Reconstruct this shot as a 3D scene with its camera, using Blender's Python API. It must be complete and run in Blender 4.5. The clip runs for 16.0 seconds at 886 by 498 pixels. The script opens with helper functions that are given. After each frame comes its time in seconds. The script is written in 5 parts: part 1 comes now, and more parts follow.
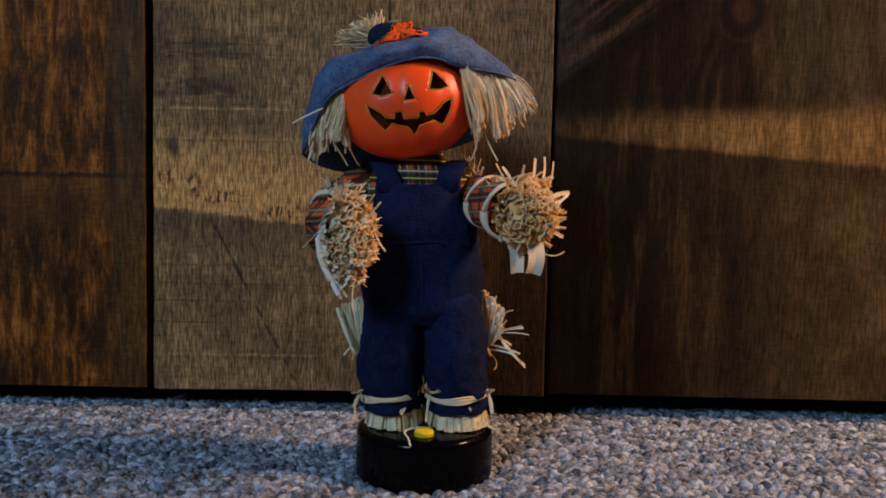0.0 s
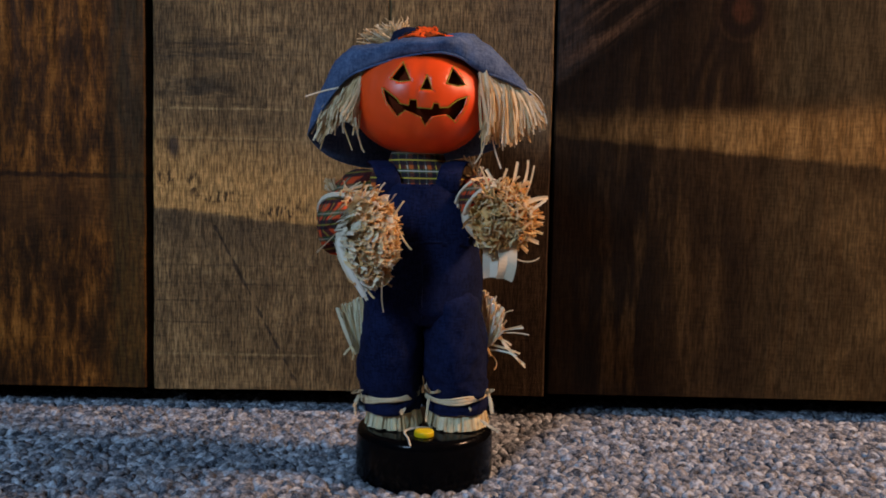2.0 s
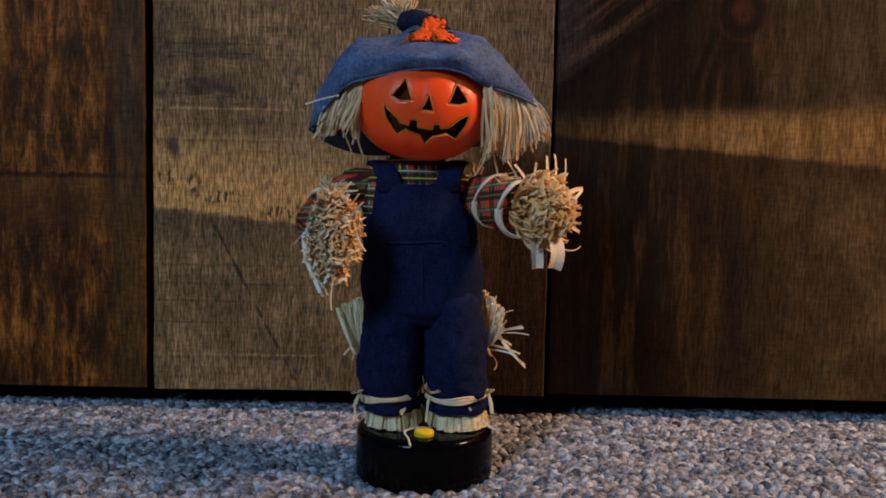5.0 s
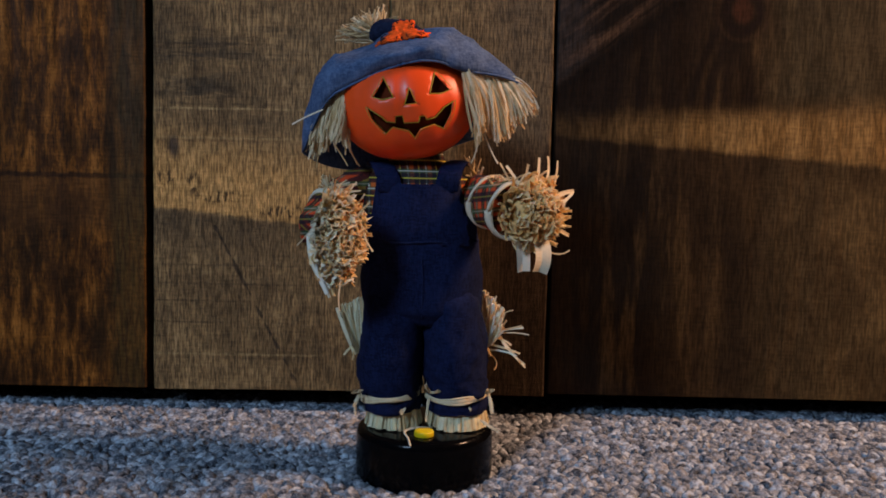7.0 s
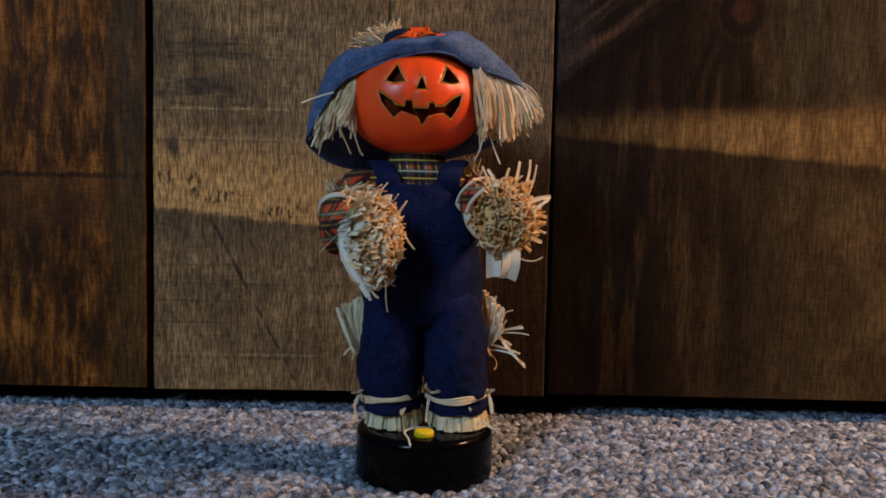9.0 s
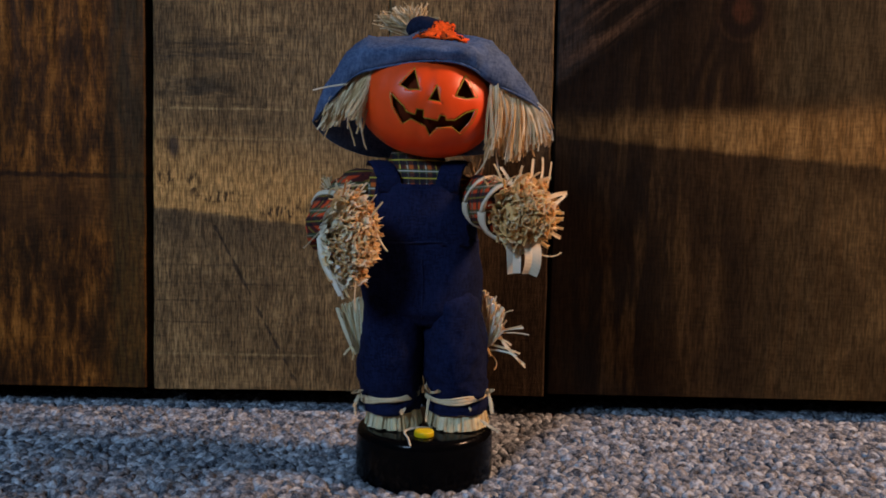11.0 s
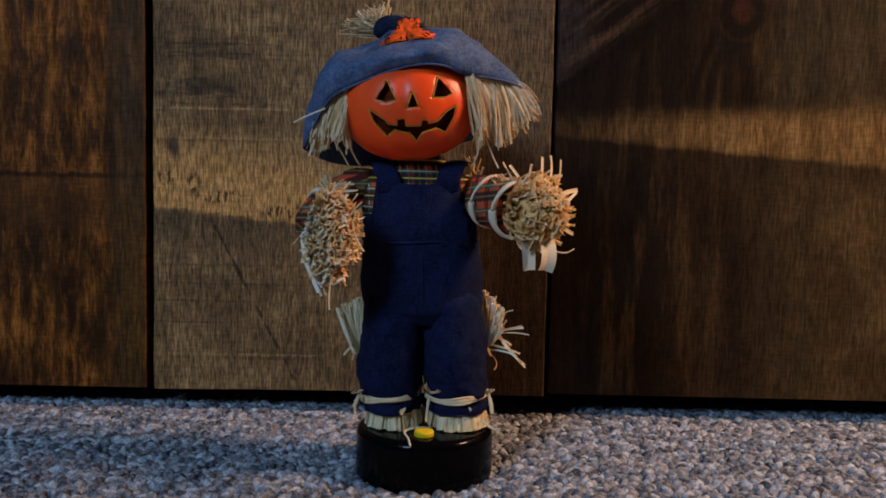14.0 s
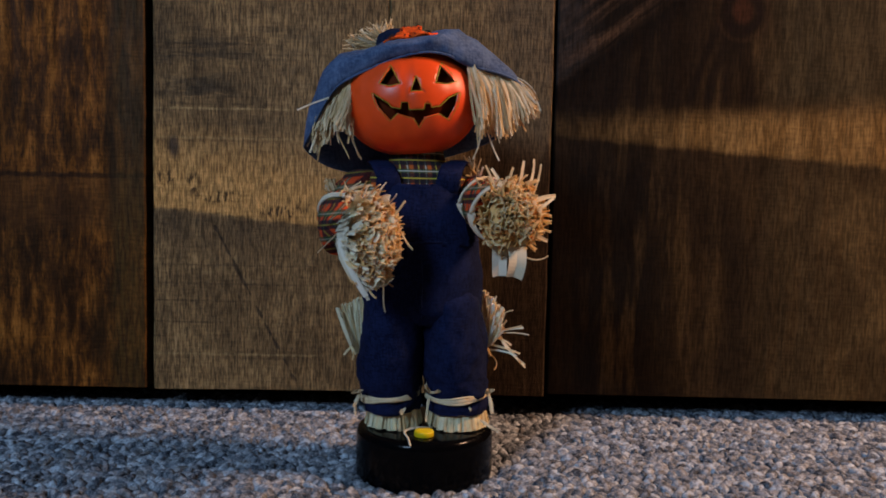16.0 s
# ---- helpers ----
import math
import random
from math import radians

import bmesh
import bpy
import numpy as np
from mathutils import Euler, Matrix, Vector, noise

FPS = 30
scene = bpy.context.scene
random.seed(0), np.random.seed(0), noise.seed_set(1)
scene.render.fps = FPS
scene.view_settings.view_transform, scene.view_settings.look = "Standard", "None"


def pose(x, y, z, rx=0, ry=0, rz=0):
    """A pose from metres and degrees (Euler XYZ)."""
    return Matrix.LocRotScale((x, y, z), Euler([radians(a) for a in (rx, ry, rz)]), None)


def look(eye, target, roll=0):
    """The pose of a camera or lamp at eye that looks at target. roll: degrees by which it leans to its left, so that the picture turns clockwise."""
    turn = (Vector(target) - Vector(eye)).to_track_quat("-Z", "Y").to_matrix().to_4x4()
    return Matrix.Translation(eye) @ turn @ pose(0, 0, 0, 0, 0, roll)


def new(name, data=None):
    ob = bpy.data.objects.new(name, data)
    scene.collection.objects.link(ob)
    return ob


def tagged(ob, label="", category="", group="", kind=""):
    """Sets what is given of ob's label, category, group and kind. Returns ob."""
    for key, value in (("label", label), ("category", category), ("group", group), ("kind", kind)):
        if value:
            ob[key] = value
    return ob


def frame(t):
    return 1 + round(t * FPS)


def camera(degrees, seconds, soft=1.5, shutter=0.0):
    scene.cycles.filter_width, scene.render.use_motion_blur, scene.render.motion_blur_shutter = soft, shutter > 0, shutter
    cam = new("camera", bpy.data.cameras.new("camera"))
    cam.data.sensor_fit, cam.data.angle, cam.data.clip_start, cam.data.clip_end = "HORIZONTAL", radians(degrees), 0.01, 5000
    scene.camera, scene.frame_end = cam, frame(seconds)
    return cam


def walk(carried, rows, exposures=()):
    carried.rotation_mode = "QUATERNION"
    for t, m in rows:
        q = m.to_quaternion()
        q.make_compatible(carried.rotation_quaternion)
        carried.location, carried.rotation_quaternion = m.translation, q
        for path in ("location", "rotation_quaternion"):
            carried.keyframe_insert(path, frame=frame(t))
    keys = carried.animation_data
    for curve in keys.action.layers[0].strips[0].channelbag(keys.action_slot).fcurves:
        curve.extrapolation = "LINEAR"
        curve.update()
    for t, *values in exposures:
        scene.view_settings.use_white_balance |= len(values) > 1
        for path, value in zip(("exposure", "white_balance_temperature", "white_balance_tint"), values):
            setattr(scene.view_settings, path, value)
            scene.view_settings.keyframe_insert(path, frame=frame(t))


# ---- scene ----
from mathutils.bvhtree import BVHTree

# ---- camera: stands still on the carpet before the toy ----
EYE = (0.0098, -0.5351, 0.1923)
cam = camera(57.0, 16.0, soft=1.8)
VIEW = look(EYE, (EYE[0], EYE[1] + math.cos(radians(4.3)), EYE[2] - math.sin(radians(4.3))), 1.24)
walk(cam, [(0.0, VIEW), (16.0, VIEW)], exposures=[(0.0, 0.06), (9.0, 0.06), (11.3, -0.05), (13.0, -0.07), (16.0, -0.02)])

# ---- light: a cool window in front to one side, a warm room lamp to the other ----
world = bpy.data.worlds.new("world")
scene.world = world
world.use_nodes = True
sky = world.node_tree.nodes.new("ShaderNodeTexSky")
sky.sky_type, sky.sun_disc, sky.sun_elevation, sky.sun_rotation = "NISHITA", False, radians(25), radians(200)
world.node_tree.links.new(sky.outputs[0], world.node_tree.nodes["Background"].inputs[0])
world.node_tree.nodes["Background"].inputs[1].default_value = 0.05


def area(name, eye, target, w, h, power, colour):
    lamp = bpy.data.lights.new(name, "AREA")
    lamp.shape, lamp.size, lamp.size_y, lamp.energy, lamp.color = "RECTANGLE", w, h, power, colour
    ob = new(name, lamp)
    ob.matrix_world = look(eye, target)
    return ob


WINDOW_AT = (-1.17, -1.96, 1.50)
LAMP_AT = (0.970, -0.120, 0.90)
area("window_daylight", WINDOW_AT, (WINDOW_AT[0], 0, WINDOW_AT[2]), 0.62, 0.72, 46.0, (0.47, 0.70, 1.0))
area("room_lamp", LAMP_AT, (0, 0, 0.15), 0.22, 0.22, 16.5, (1.0, 0.58, 0.35))

# ---- materials ----


class Nodes:
    """Short hand for a node material."""

    def __init__(self, name, rough=0.6, metal=0.0, spec=0.5):
        self.m = bpy.data.materials.new(name)
        self.m.use_nodes = True
        self.t = self.m.node_tree
        self.b = self.t.nodes["Principled BSDF"]
        self.set(self.b, "Roughness", rough)
        self.set(self.b, "Metallic", metal)
        self.set(self.b, "Specular IOR Level", spec)

    def set(self, node, key, value):
        socket = node.inputs[key]
        if isinstance(value, bpy.types.NodeSocket):
            self.t.links.new(value, socket)
        else:
            socket.default_value = value

    def node(self, kind, **keys):
        return self.t.nodes.new(kind)

    def coords(self):
        return self.t.nodes.new("ShaderNodeTexCoord").outputs["Object"]

    def xyz(self, v):
        n = self.t.nodes.new("ShaderNodeSeparateXYZ")
        self.set(n, 0, v)
        return n.outputs

    def scaled(self, v, sx, sy, sz):
        n = self.t.nodes.new("ShaderNodeMapping")
        self.set(n, "Vector", v)
        n.inputs["Scale"].default_value = (sx, sy, sz)
        return n.outputs[0]

    def noise(self, v, scale=1.0, detail=4.0, rough=0.55, distort=0.0):
        n = self.t.nodes.new("ShaderNodeTexNoise")
        self.set(n, "Vector", v)
        n.inputs["Scale"].default_value, n.inputs["Detail"].default_value = scale, detail
        n.inputs["Roughness"].default_value, n.inputs["Distortion"].default_value = rough, distort
        return n.outputs["Fac"]

    def math(self, op, a, b=0.0, c=0.0):
        n = self.t.nodes.new("ShaderNodeMath")
        n.operation = op
        for i, v in enumerate((a, b, c)):
            self.set(n, i, v)
        return n.outputs[0]

    def step(self, v, lo, hi, to0=0.0, to1=1.0):
        n = self.t.nodes.new("ShaderNodeMapRange")
        n.interpolation_type = "SMOOTHSTEP"
        for key, x in (("Value", v), ("From Min", lo), ("From Max", hi), ("To Min", to0), ("To Max", to1)):
            self.set(n, key, x)
        return n.outputs[0]

    def mix(self, f, a, b, how="MIX"):
        n = self.t.nodes.new("ShaderNodeMix")
        n.data_type, n.blend_type = "RGBA", how
        self.set(n, 0, f)
        for key, v in ((6, a), (7, b)):
            if isinstance(v, tuple):
                v = (*v, 1.0)
            self.set(n, key, v)
        return n.outputs[2]

    def ramp(self, f, stops):
        n = self.t.nodes.new("ShaderNodeValToRGB")
        self.set(n, 0, f)
        e = n.color_ramp.elements
        while len(e) < len(stops):
            e.new(0.5)
        for i, (at, colour) in enumerate(stops):
            e[i].position, e[i].color = at, (*colour, 1.0)
        return n.outputs[0]

    def bump(self, height, strength=0.3, distance=0.001):
        n = self.t.nodes.new("ShaderNodeBump")
        n.inputs["Strength"].default_value, n.inputs["Distance"].default_value = strength, distance
        self.set(n, "Height", height)
        self.set(self.b, "Normal", n.outputs[0])

    def island(self):
        return self.t.nodes.new("ShaderNodeNewGeometry").outputs["Random Per Island"]

    def colour(self, c):
        self.set(self.b, "Base Color", (*c, 1.0) if isinstance(c, tuple) else c)
        return self.m


def fibres(n, v, across=900.0, along=18.0):
    """Upright wood fibres, coarse and fine."""
    fine = n.noise(n.scaled(v, across * 0.5, 40, along), 1.0, 6.0, 0.7)
    coarse = n.noise(n.scaled(v, across * 0.16, 10, along * 0.22), 1.0, 5.0, 0.6, 0.4)
    return fine, coarse


def hatched(n, v, c, depth=0.45, level=0.38, pitch=560):
    """Fine saw hatching, upright and level, laid over the board's colour."""
    a = n.noise(n.scaled(v, pitch, 1, pitch * 0.12), 1.0, 3.0, 0.6)
    b = n.noise(n.scaled(v, 70, 1, 480), 1.0, 3.0, 0.6)
    h = n.step(n.math("ADD", n.math("MULTIPLY", a, 1.0 - level), n.math("MULTIPLY", b, level)), 0.38, 0.62, 1.0 - depth, 1.0 + depth)
    g = n.node("ShaderNodeCombineColor")
    for i in range(3):
        n.set(g, i, h)
    return n.mix(1.0, c, g.outputs[0], "MULTIPLY")


def spot(n, x, z, cx, cz, rx, rz, soft=0.5, warp=0.0):
    """One where a point lies in an upright oval, falling off over its soft share of the radius."""
    dx = n.math("DIVIDE", n.math("SUBTRACT", x, cx), rx)
    dz = n.math("DIVIDE", n.math("SUBTRACT", z, cz), rz)
    r = n.math("ADD", n.math("SQRT", n.math("ADD", n.math("MULTIPLY", dx, dx), n.math("MULTIPLY", dz, dz))), warp)
    return n.step(r, 1.0 - soft, 1.0 + soft * 0.4, 1.0, 0.0)


def rising(n, x, z, x0, z0, x1, z1):
    """Height above the slanting line through two points of the board."""
    k = (z1 - z0) / (x1 - x0)
    return n.math("SUBTRACT", z, n.math("MULTIPLY_ADD", x, k, z0 - k * x0))


def ragged(n, v, sx, sz, size, detail=5.0):
    """A wandering offset that roughens the edge of a stain."""
    return n.math("MULTIPLY", n.math("SUBTRACT", n.noise(n.scaled(v, sx, 1, sz), 1.0, detail, 0.65), 0.5), size)


def times(n, *fs):
    out = fs[0]
    for f in fs[1:]:
        out = n.math("MULTIPLY", out, f)
    return out


def wood_warm():
    """Orange-brown rough-sawn board with flaked dark streaks."""
    n = Nodes("warm_board", 0.62, spec=0.08)
    v = n.coords()
    x, y, z = n.xyz(v)
    fine, coarse = fibres(n, v, 700, 34)
    flake = n.noise(n.scaled(v, 125, 1, 27), 1.0, 7.0, 0.70, 0.25)
    field = n.noise(n.scaled(v, 30, 1, 11), 1.0, 4.0, 0.6, 0.3)
    c = n.ramp(n.math("ADD", n.math("MULTIPLY", flake, 0.72), n.math("MULTIPLY", field, 0.28)), [(0.40, (0.027, 0.0105, 0.0033)), (0.48, (0.065, 0.0238, 0.0058)), (0.545, (0.150, 0.053, 0.0094)), (0.64, (0.285, 0.109, 0.0205))])
    tick = n.noise(n.scaled(v, 430, 1, 85), 1.0, 4.0, 0.65)
    c = n.mix(n.step(tick, 0.52, 0.64, 0.0, 0.65), c, (0.018, 0.009, 0.004))
    wob = ragged(n, v, 90, 24, 0.022)
    # smoother reddish belt across the board, dark along its upper edge
    belt = times(n, n.step(n.math("ADD", z, wob), 0.1930, 0.2000, 1.0, 0.0), n.step(n.math("ADD", z, wob), 0.1400, 0.1560))
    c = n.mix(n.math("MULTIPLY", belt, 0.62), c, n.mix(n.step(field, 0.38, 0.62), (0.048, 0.0195, 0.0068), (0.088, 0.036, 0.0105)))
    lip = n.step(n.math("ABSOLUTE", n.math("SUBTRACT", n.math("ADD", z, n.math("MULTIPLY", wob, 0.25)), 0.1965)), 0.0008, 0.0034, 0.75, 0.0)
    c = n.mix(lip, c, (0.014, 0.007, 0.004))
    # greyer sapwood along the edge, browner low down
    sap = n.step(n.math("ADD", x, n.math("MULTIPLY", wob, 0.8)), -0.2900, -0.2700)
    pale = n.mix(n.step(z, 0.15, 0.24), (0.080, 0.045, 0.0125), (0.052, 0.035, 0.0160))
    c = n.mix(n.math("MULTIPLY", sap, 0.72), c, n.mix(n.step(fine, 0.40, 0.62), pale, (0.022, 0.015, 0.007)))
    # dark heart stains beside the sapwood
    for cx, cz, rx, rz, k in ((-0.2895, 0.058, 0.0105, 0.052, 0.85), (-0.2800, 0.245, 0.0060, 0.110, 0.75), (-0.3560, 0.130, 0.0400, 0.040, 0.45), (-0.3750, 0.250, 0.0300, 0.045, 0.45), (-0.2990, 0.225, 0.0280, 0.012, 0.5)):
        c = n.mix(n.math("MULTIPLY", spot(n, x, z, cx, cz, rx, rz, 0.8, n.math("MULTIPLY", wob, 22.0)), k), c, (0.020, 0.0105, 0.0045))
    n.bump(n.math("ADD", n.math("MULTIPLY", fine, 0.6), coarse), 0.35, 0.0012)
    n.set(n.b, "Roughness", n.step(coarse, 0.3, 0.7, 0.5, 0.75))
    return n.colour(hatched(n, v, c, 0.26, 0.45))


def wood_grey():
    """Weathered grey-brown board, saw-scored, with a pale tan belt and a dark diagonal scar."""
    n = Nodes("grey_board", 0.7, spec=0.10)
    v = n.coords()
    x, y, z = n.xyz(v)
    fine, coarse = fibres(n, v, 1150, 60)
    saw = n.noise(n.scaled(v, 42, 1, 420), 1.0, 5.0, 0.7)
    cloud = n.noise(n.scaled(v, 13, 1, 20), 1.0, 8.0, 0.72)
    grain = n.noise(n.scaled(v, 170, 1, 9), 1.0, 5.0, 0.62)
    c = n.ramp(n.math("ADD", n.math("MULTIPLY", cloud, 0.62), n.math("MULTIPLY", grain, 0.38)), [(0.37, (0.090, 0.056, 0.0265)), (0.50, (0.192, 0.120, 0.053)), (0.64, (0.328, 0.208, 0.092))])
    wob = ragged(n, v, 130, 30, 0.022, 4.0)
    # smears of dark weathering across the saw marks, high on the board
    smear = n.noise(n.scaled(v, 15, 1, 95), 1.0, 6.0, 0.7, 0.3)
    for cx, cz, rx, rz, k in ((-0.215, 0.300, 0.055, 0.026, 0.85), (-0.135, 0.310, 0.060, 0.032, 0.6), (-0.200, 0.272, 0.050, 0.012, 0.8), (-0.165, 0.245, 0.050, 0.010, 0.45), (-0.060, 0.300, 0.045, 0.050, 0.35)):
        c = n.mix(times(n, spot(n, x, z, cx, cz, rx, rz, 0.9, n.math("MULTIPLY", wob, 18.0)), n.step(smear, 0.42, 0.60), k), c, (0.034, 0.028, 0.020))
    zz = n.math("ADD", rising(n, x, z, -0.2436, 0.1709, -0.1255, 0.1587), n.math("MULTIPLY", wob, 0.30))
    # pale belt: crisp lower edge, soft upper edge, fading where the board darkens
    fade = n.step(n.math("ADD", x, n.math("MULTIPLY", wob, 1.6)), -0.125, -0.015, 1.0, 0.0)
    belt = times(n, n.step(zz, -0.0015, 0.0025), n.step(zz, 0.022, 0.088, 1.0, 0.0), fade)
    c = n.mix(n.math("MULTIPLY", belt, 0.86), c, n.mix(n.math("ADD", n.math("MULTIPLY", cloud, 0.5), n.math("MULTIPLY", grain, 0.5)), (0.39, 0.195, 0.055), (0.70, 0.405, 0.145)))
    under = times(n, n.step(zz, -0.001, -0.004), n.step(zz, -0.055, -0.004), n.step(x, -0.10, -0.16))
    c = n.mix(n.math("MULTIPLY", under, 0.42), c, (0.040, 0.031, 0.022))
    c = n.mix(n.step(fine, 0.46, 0.62, 0.0, 0.55), c, (0.030, 0.023, 0.016))
    c = n.mix(n.step(saw, 0.52, 0.66, 0.0, 0.20), c, (0.030, 0.023, 0.016))
    # paler field in the upper middle, darker and greyer towards the far edge
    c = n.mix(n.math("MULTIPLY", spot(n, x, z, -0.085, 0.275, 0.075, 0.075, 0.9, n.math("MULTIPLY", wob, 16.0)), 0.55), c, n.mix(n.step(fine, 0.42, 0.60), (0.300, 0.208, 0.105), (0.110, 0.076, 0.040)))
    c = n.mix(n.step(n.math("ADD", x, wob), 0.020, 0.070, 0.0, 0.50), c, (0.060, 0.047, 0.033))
    # the toy's shadow painted in as dark brown, low along one edge of the board
    toy_shade = times(n, n.step(n.math("ADD", x, n.math("MULTIPLY", wob, 1.5)), 0.0178, 0.0597), n.step(n.math("ADD", z, n.math("MULTIPLY", wob, 1.5)), 0.2094, 0.2458, 1.0, 0.0))
    c = n.mix(n.math("MULTIPLY", toy_shade, n.step(coarse, 0.35, 0.62, 0.72, 0.94)), c, n.mix(fine, (0.017, 0.0100, 0.0064), (0.045, 0.0265, 0.0155)))
    # saw scores: thin level lines, dark or bare and ochre, each over its own stretch
    for level, tone, x0, x1 in ((0.3110, 0.6, -0.24, -0.14), (0.3030, 0.35, -0.24, -0.10), (0.2562, -0.75, -0.25, -0.115), (0.2600, 0.4, -0.23, -0.13), (0.2310, -0.5, -0.24, -0.110), (0.2285, 0.35, -0.235, -0.13), (0.0418, -0.62, -0.245, -0.10), (0.0385, 0.3, -0.24, -0.12), (0.0890, 0.5, -0.245, -0.165), (0.0700, 0.45, -0.245, -0.18), (0.1205, 0.35, -0.24, -0.10), (0.1040, 0.3, -0.24, -0.06)):
        line = n.math("ABSOLUTE", n.math("SUBTRACT", n.math("ADD", z, n.math("MULTIPLY", wob, 0.09)), level))
        f = times(n, n.step(line, 0.0003, 0.0015, 1.0, 0.0), n.step(n.math("ADD", x, n.math("MULTIPLY", wob, 2.0)), x1 - 0.02, x1 + 0.02, 1.0, 0.0), n.step(x, x0 - 0.01, x0 + 0.01), n.step(grain, 0.38, 0.56, 0.25, 1.0), abs(tone))
        c = n.mix(f, c, (0.026, 0.020, 0.014) if tone > 0 else (0.32, 0.225, 0.105))
    # dark diagonal scar in broken dashes
    run = rising(n, x, z, -0.1920, 0.1597, -0.1195, 0.0214)
    dash = n.noise(n.scaled(v, 5, 1, 95), 1.0, 2.0, 0.5)
    wide = n.step(dash, 0.42, 0.62, 0.0016, 0.0062)
    scar = n.step(n.math("DIVIDE", n.math("ABSOLUTE", n.math("ADD", run, n.math("MULTIPLY", wob, 0.40))), wide), 0.35, 1.0, 1.0, 0.0)
    span = times(n, n.step(z, 0.164, 0.158), n.step(z, 0.0162, 0.0238), n.step(dash, 0.36, 0.52, 0.15, 1.0))
    c = n.mix(times(n, scar, span, 0.74), c, (0.016, 0.013, 0.012))
    c = n.mix(times(n, spot(n, x, z, -0.2250, 0.2230, 0.0055, 0.0110, 0.6, n.math("MULTIPLY", wob, 30.0)), 0.8), c, (0.022, 0.020, 0.022))
    # short upright nicks on the pale belt, gathered in two ragged rows
    nick = n.noise(n.scaled(v, 330, 1, 95), 1.0, 3.0)
    for cx, cz, rx, rz in ((-0.2085, 0.1915, 0.0070, 0.0125), (-0.1850, 0.1800, 0.0260, 0.0065), (-0.2320, 0.1960, 0.0100, 0.0080), (-0.1300, 0.1680, 0.0300, 0.0070)):
        c = n.mix(times(n, spot(n, x, z, cx, cz, rx, rz, 0.6, n.math("MULTIPLY", wob, 20.0)), n.step(nick, 0.50, 0.57), 0.9), c, (0.022, 0.015, 0.010))
    n.bump(n.math("ADD", fine, n.math("MULTIPLY", saw, 0.9)), 0.45, 0.0012)
    return n.colour(hatched(n, v, c, 0.44, 0.20, 760))


def wood_dark():
    """Dark walnut-brown board with a knot, swirling grain and one pale tapering streak."""
    n = Nodes("dark_board", 0.60, spec=0.06)
    v = n.coords()
    x, y, z = n.xyz(v)
    fine, coarse = fibres(n, v, 700, 50)
    cloud = n.noise(n.scaled(v, 16, 1, 12), 1.0, 7.0, 0.68)
    tone = n.noise(n.scaled(v, 75, 1, 8), 1.0, 5.0, 0.62, 0.2)
    wob = ragged(n, v, 45, 26, 0.020, 4.0)
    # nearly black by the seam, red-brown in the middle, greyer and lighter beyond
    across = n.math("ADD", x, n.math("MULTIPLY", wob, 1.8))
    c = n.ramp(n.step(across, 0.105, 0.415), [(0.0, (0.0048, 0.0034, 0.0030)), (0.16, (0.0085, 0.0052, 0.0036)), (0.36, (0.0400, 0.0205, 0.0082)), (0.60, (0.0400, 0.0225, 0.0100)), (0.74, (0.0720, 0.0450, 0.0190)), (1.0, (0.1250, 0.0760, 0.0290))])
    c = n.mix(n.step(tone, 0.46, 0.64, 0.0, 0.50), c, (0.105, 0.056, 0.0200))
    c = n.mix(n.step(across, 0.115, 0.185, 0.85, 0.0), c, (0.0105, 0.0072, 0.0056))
    c = n.mix(n.step(cloud, 0.40, 0.58, 0.50, 0.0), c, (0.0150, 0.0085, 0.0052))
    # dark upright figures under the streak
    for cx, cz, rx, rz, k in ((0.2680, 0.120, 0.0130, 0.120, 0.6), (0.2450, 0.170, 0.0180, 0.050, 0.45), (0.3050, 0.110, 0.0160, 0.060, 0.35), (0.1900, 0.030, 0.0200, 0.050, 0.35)):
        c = n.mix(n.math("MULTIPLY", spot(n, x, z, cx, cz, rx, rz, 0.9, n.math("MULTIPLY", wob, 16.0)), k), c, (0.0120, 0.0070, 0.0045))
    # sweeping grain that falls from the knot to the seam: bands of lighter and darker wood
    sweep = n.math("ADD", rising(n, x, z, 0.1116, 0.2829, 0.2100, 0.3568), n.math("MULTIPLY", wob, 0.55))
    upper = times(n, n.step(sweep, -0.004, 0.008), n.step(x, 0.256, 0.228))
    flow = n.node("ShaderNodeCombineXYZ")
    n.set(flow, 0, n.math("MULTIPLY", sweep, 85.0))
    n.set(flow, 1, n.math("MULTIPLY", n.math("ADD", x, z), 7.0))
    rings = n.noise(flow.outputs[0], 1.0, 5.0, 0.65, 0.4)
    c = n.mix(n.math("MULTIPLY", upper, 0.88), c, n.ramp(rings, [(0.38, (0.0080, 0.0052, 0.0040)), (0.50, (0.032, 0.0180, 0.0112)), (0.64, (0.082, 0.044, 0.0240))]))
    c = n.mix(times(n, upper, n.step(x, 0.150, 0.112), 0.5), c, (0.030, 0.028, 0.028))
    band = times(n, n.step(n.math("ABSOLUTE", n.math("ADD", sweep, 0.004)), 0.004, 0.017, 1.0, 0.0), n.step(x, 0.232, 0.206))
    c = n.mix(n.math("MULTIPLY", band, 0.92), c, (0.0065, 0.0042, 0.0034))
    c = n.mix(times(n, n.step(sweep, 0.000, -0.010), n.step(z, 0.2560, 0.2760), n.step(x, 0.258, 0.215), 0.7), c, (0.0110, 0.0062, 0.0042))
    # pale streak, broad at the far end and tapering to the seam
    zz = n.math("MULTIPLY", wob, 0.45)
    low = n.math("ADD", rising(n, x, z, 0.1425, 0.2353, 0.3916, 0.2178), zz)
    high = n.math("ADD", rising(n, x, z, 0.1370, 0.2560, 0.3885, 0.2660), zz)
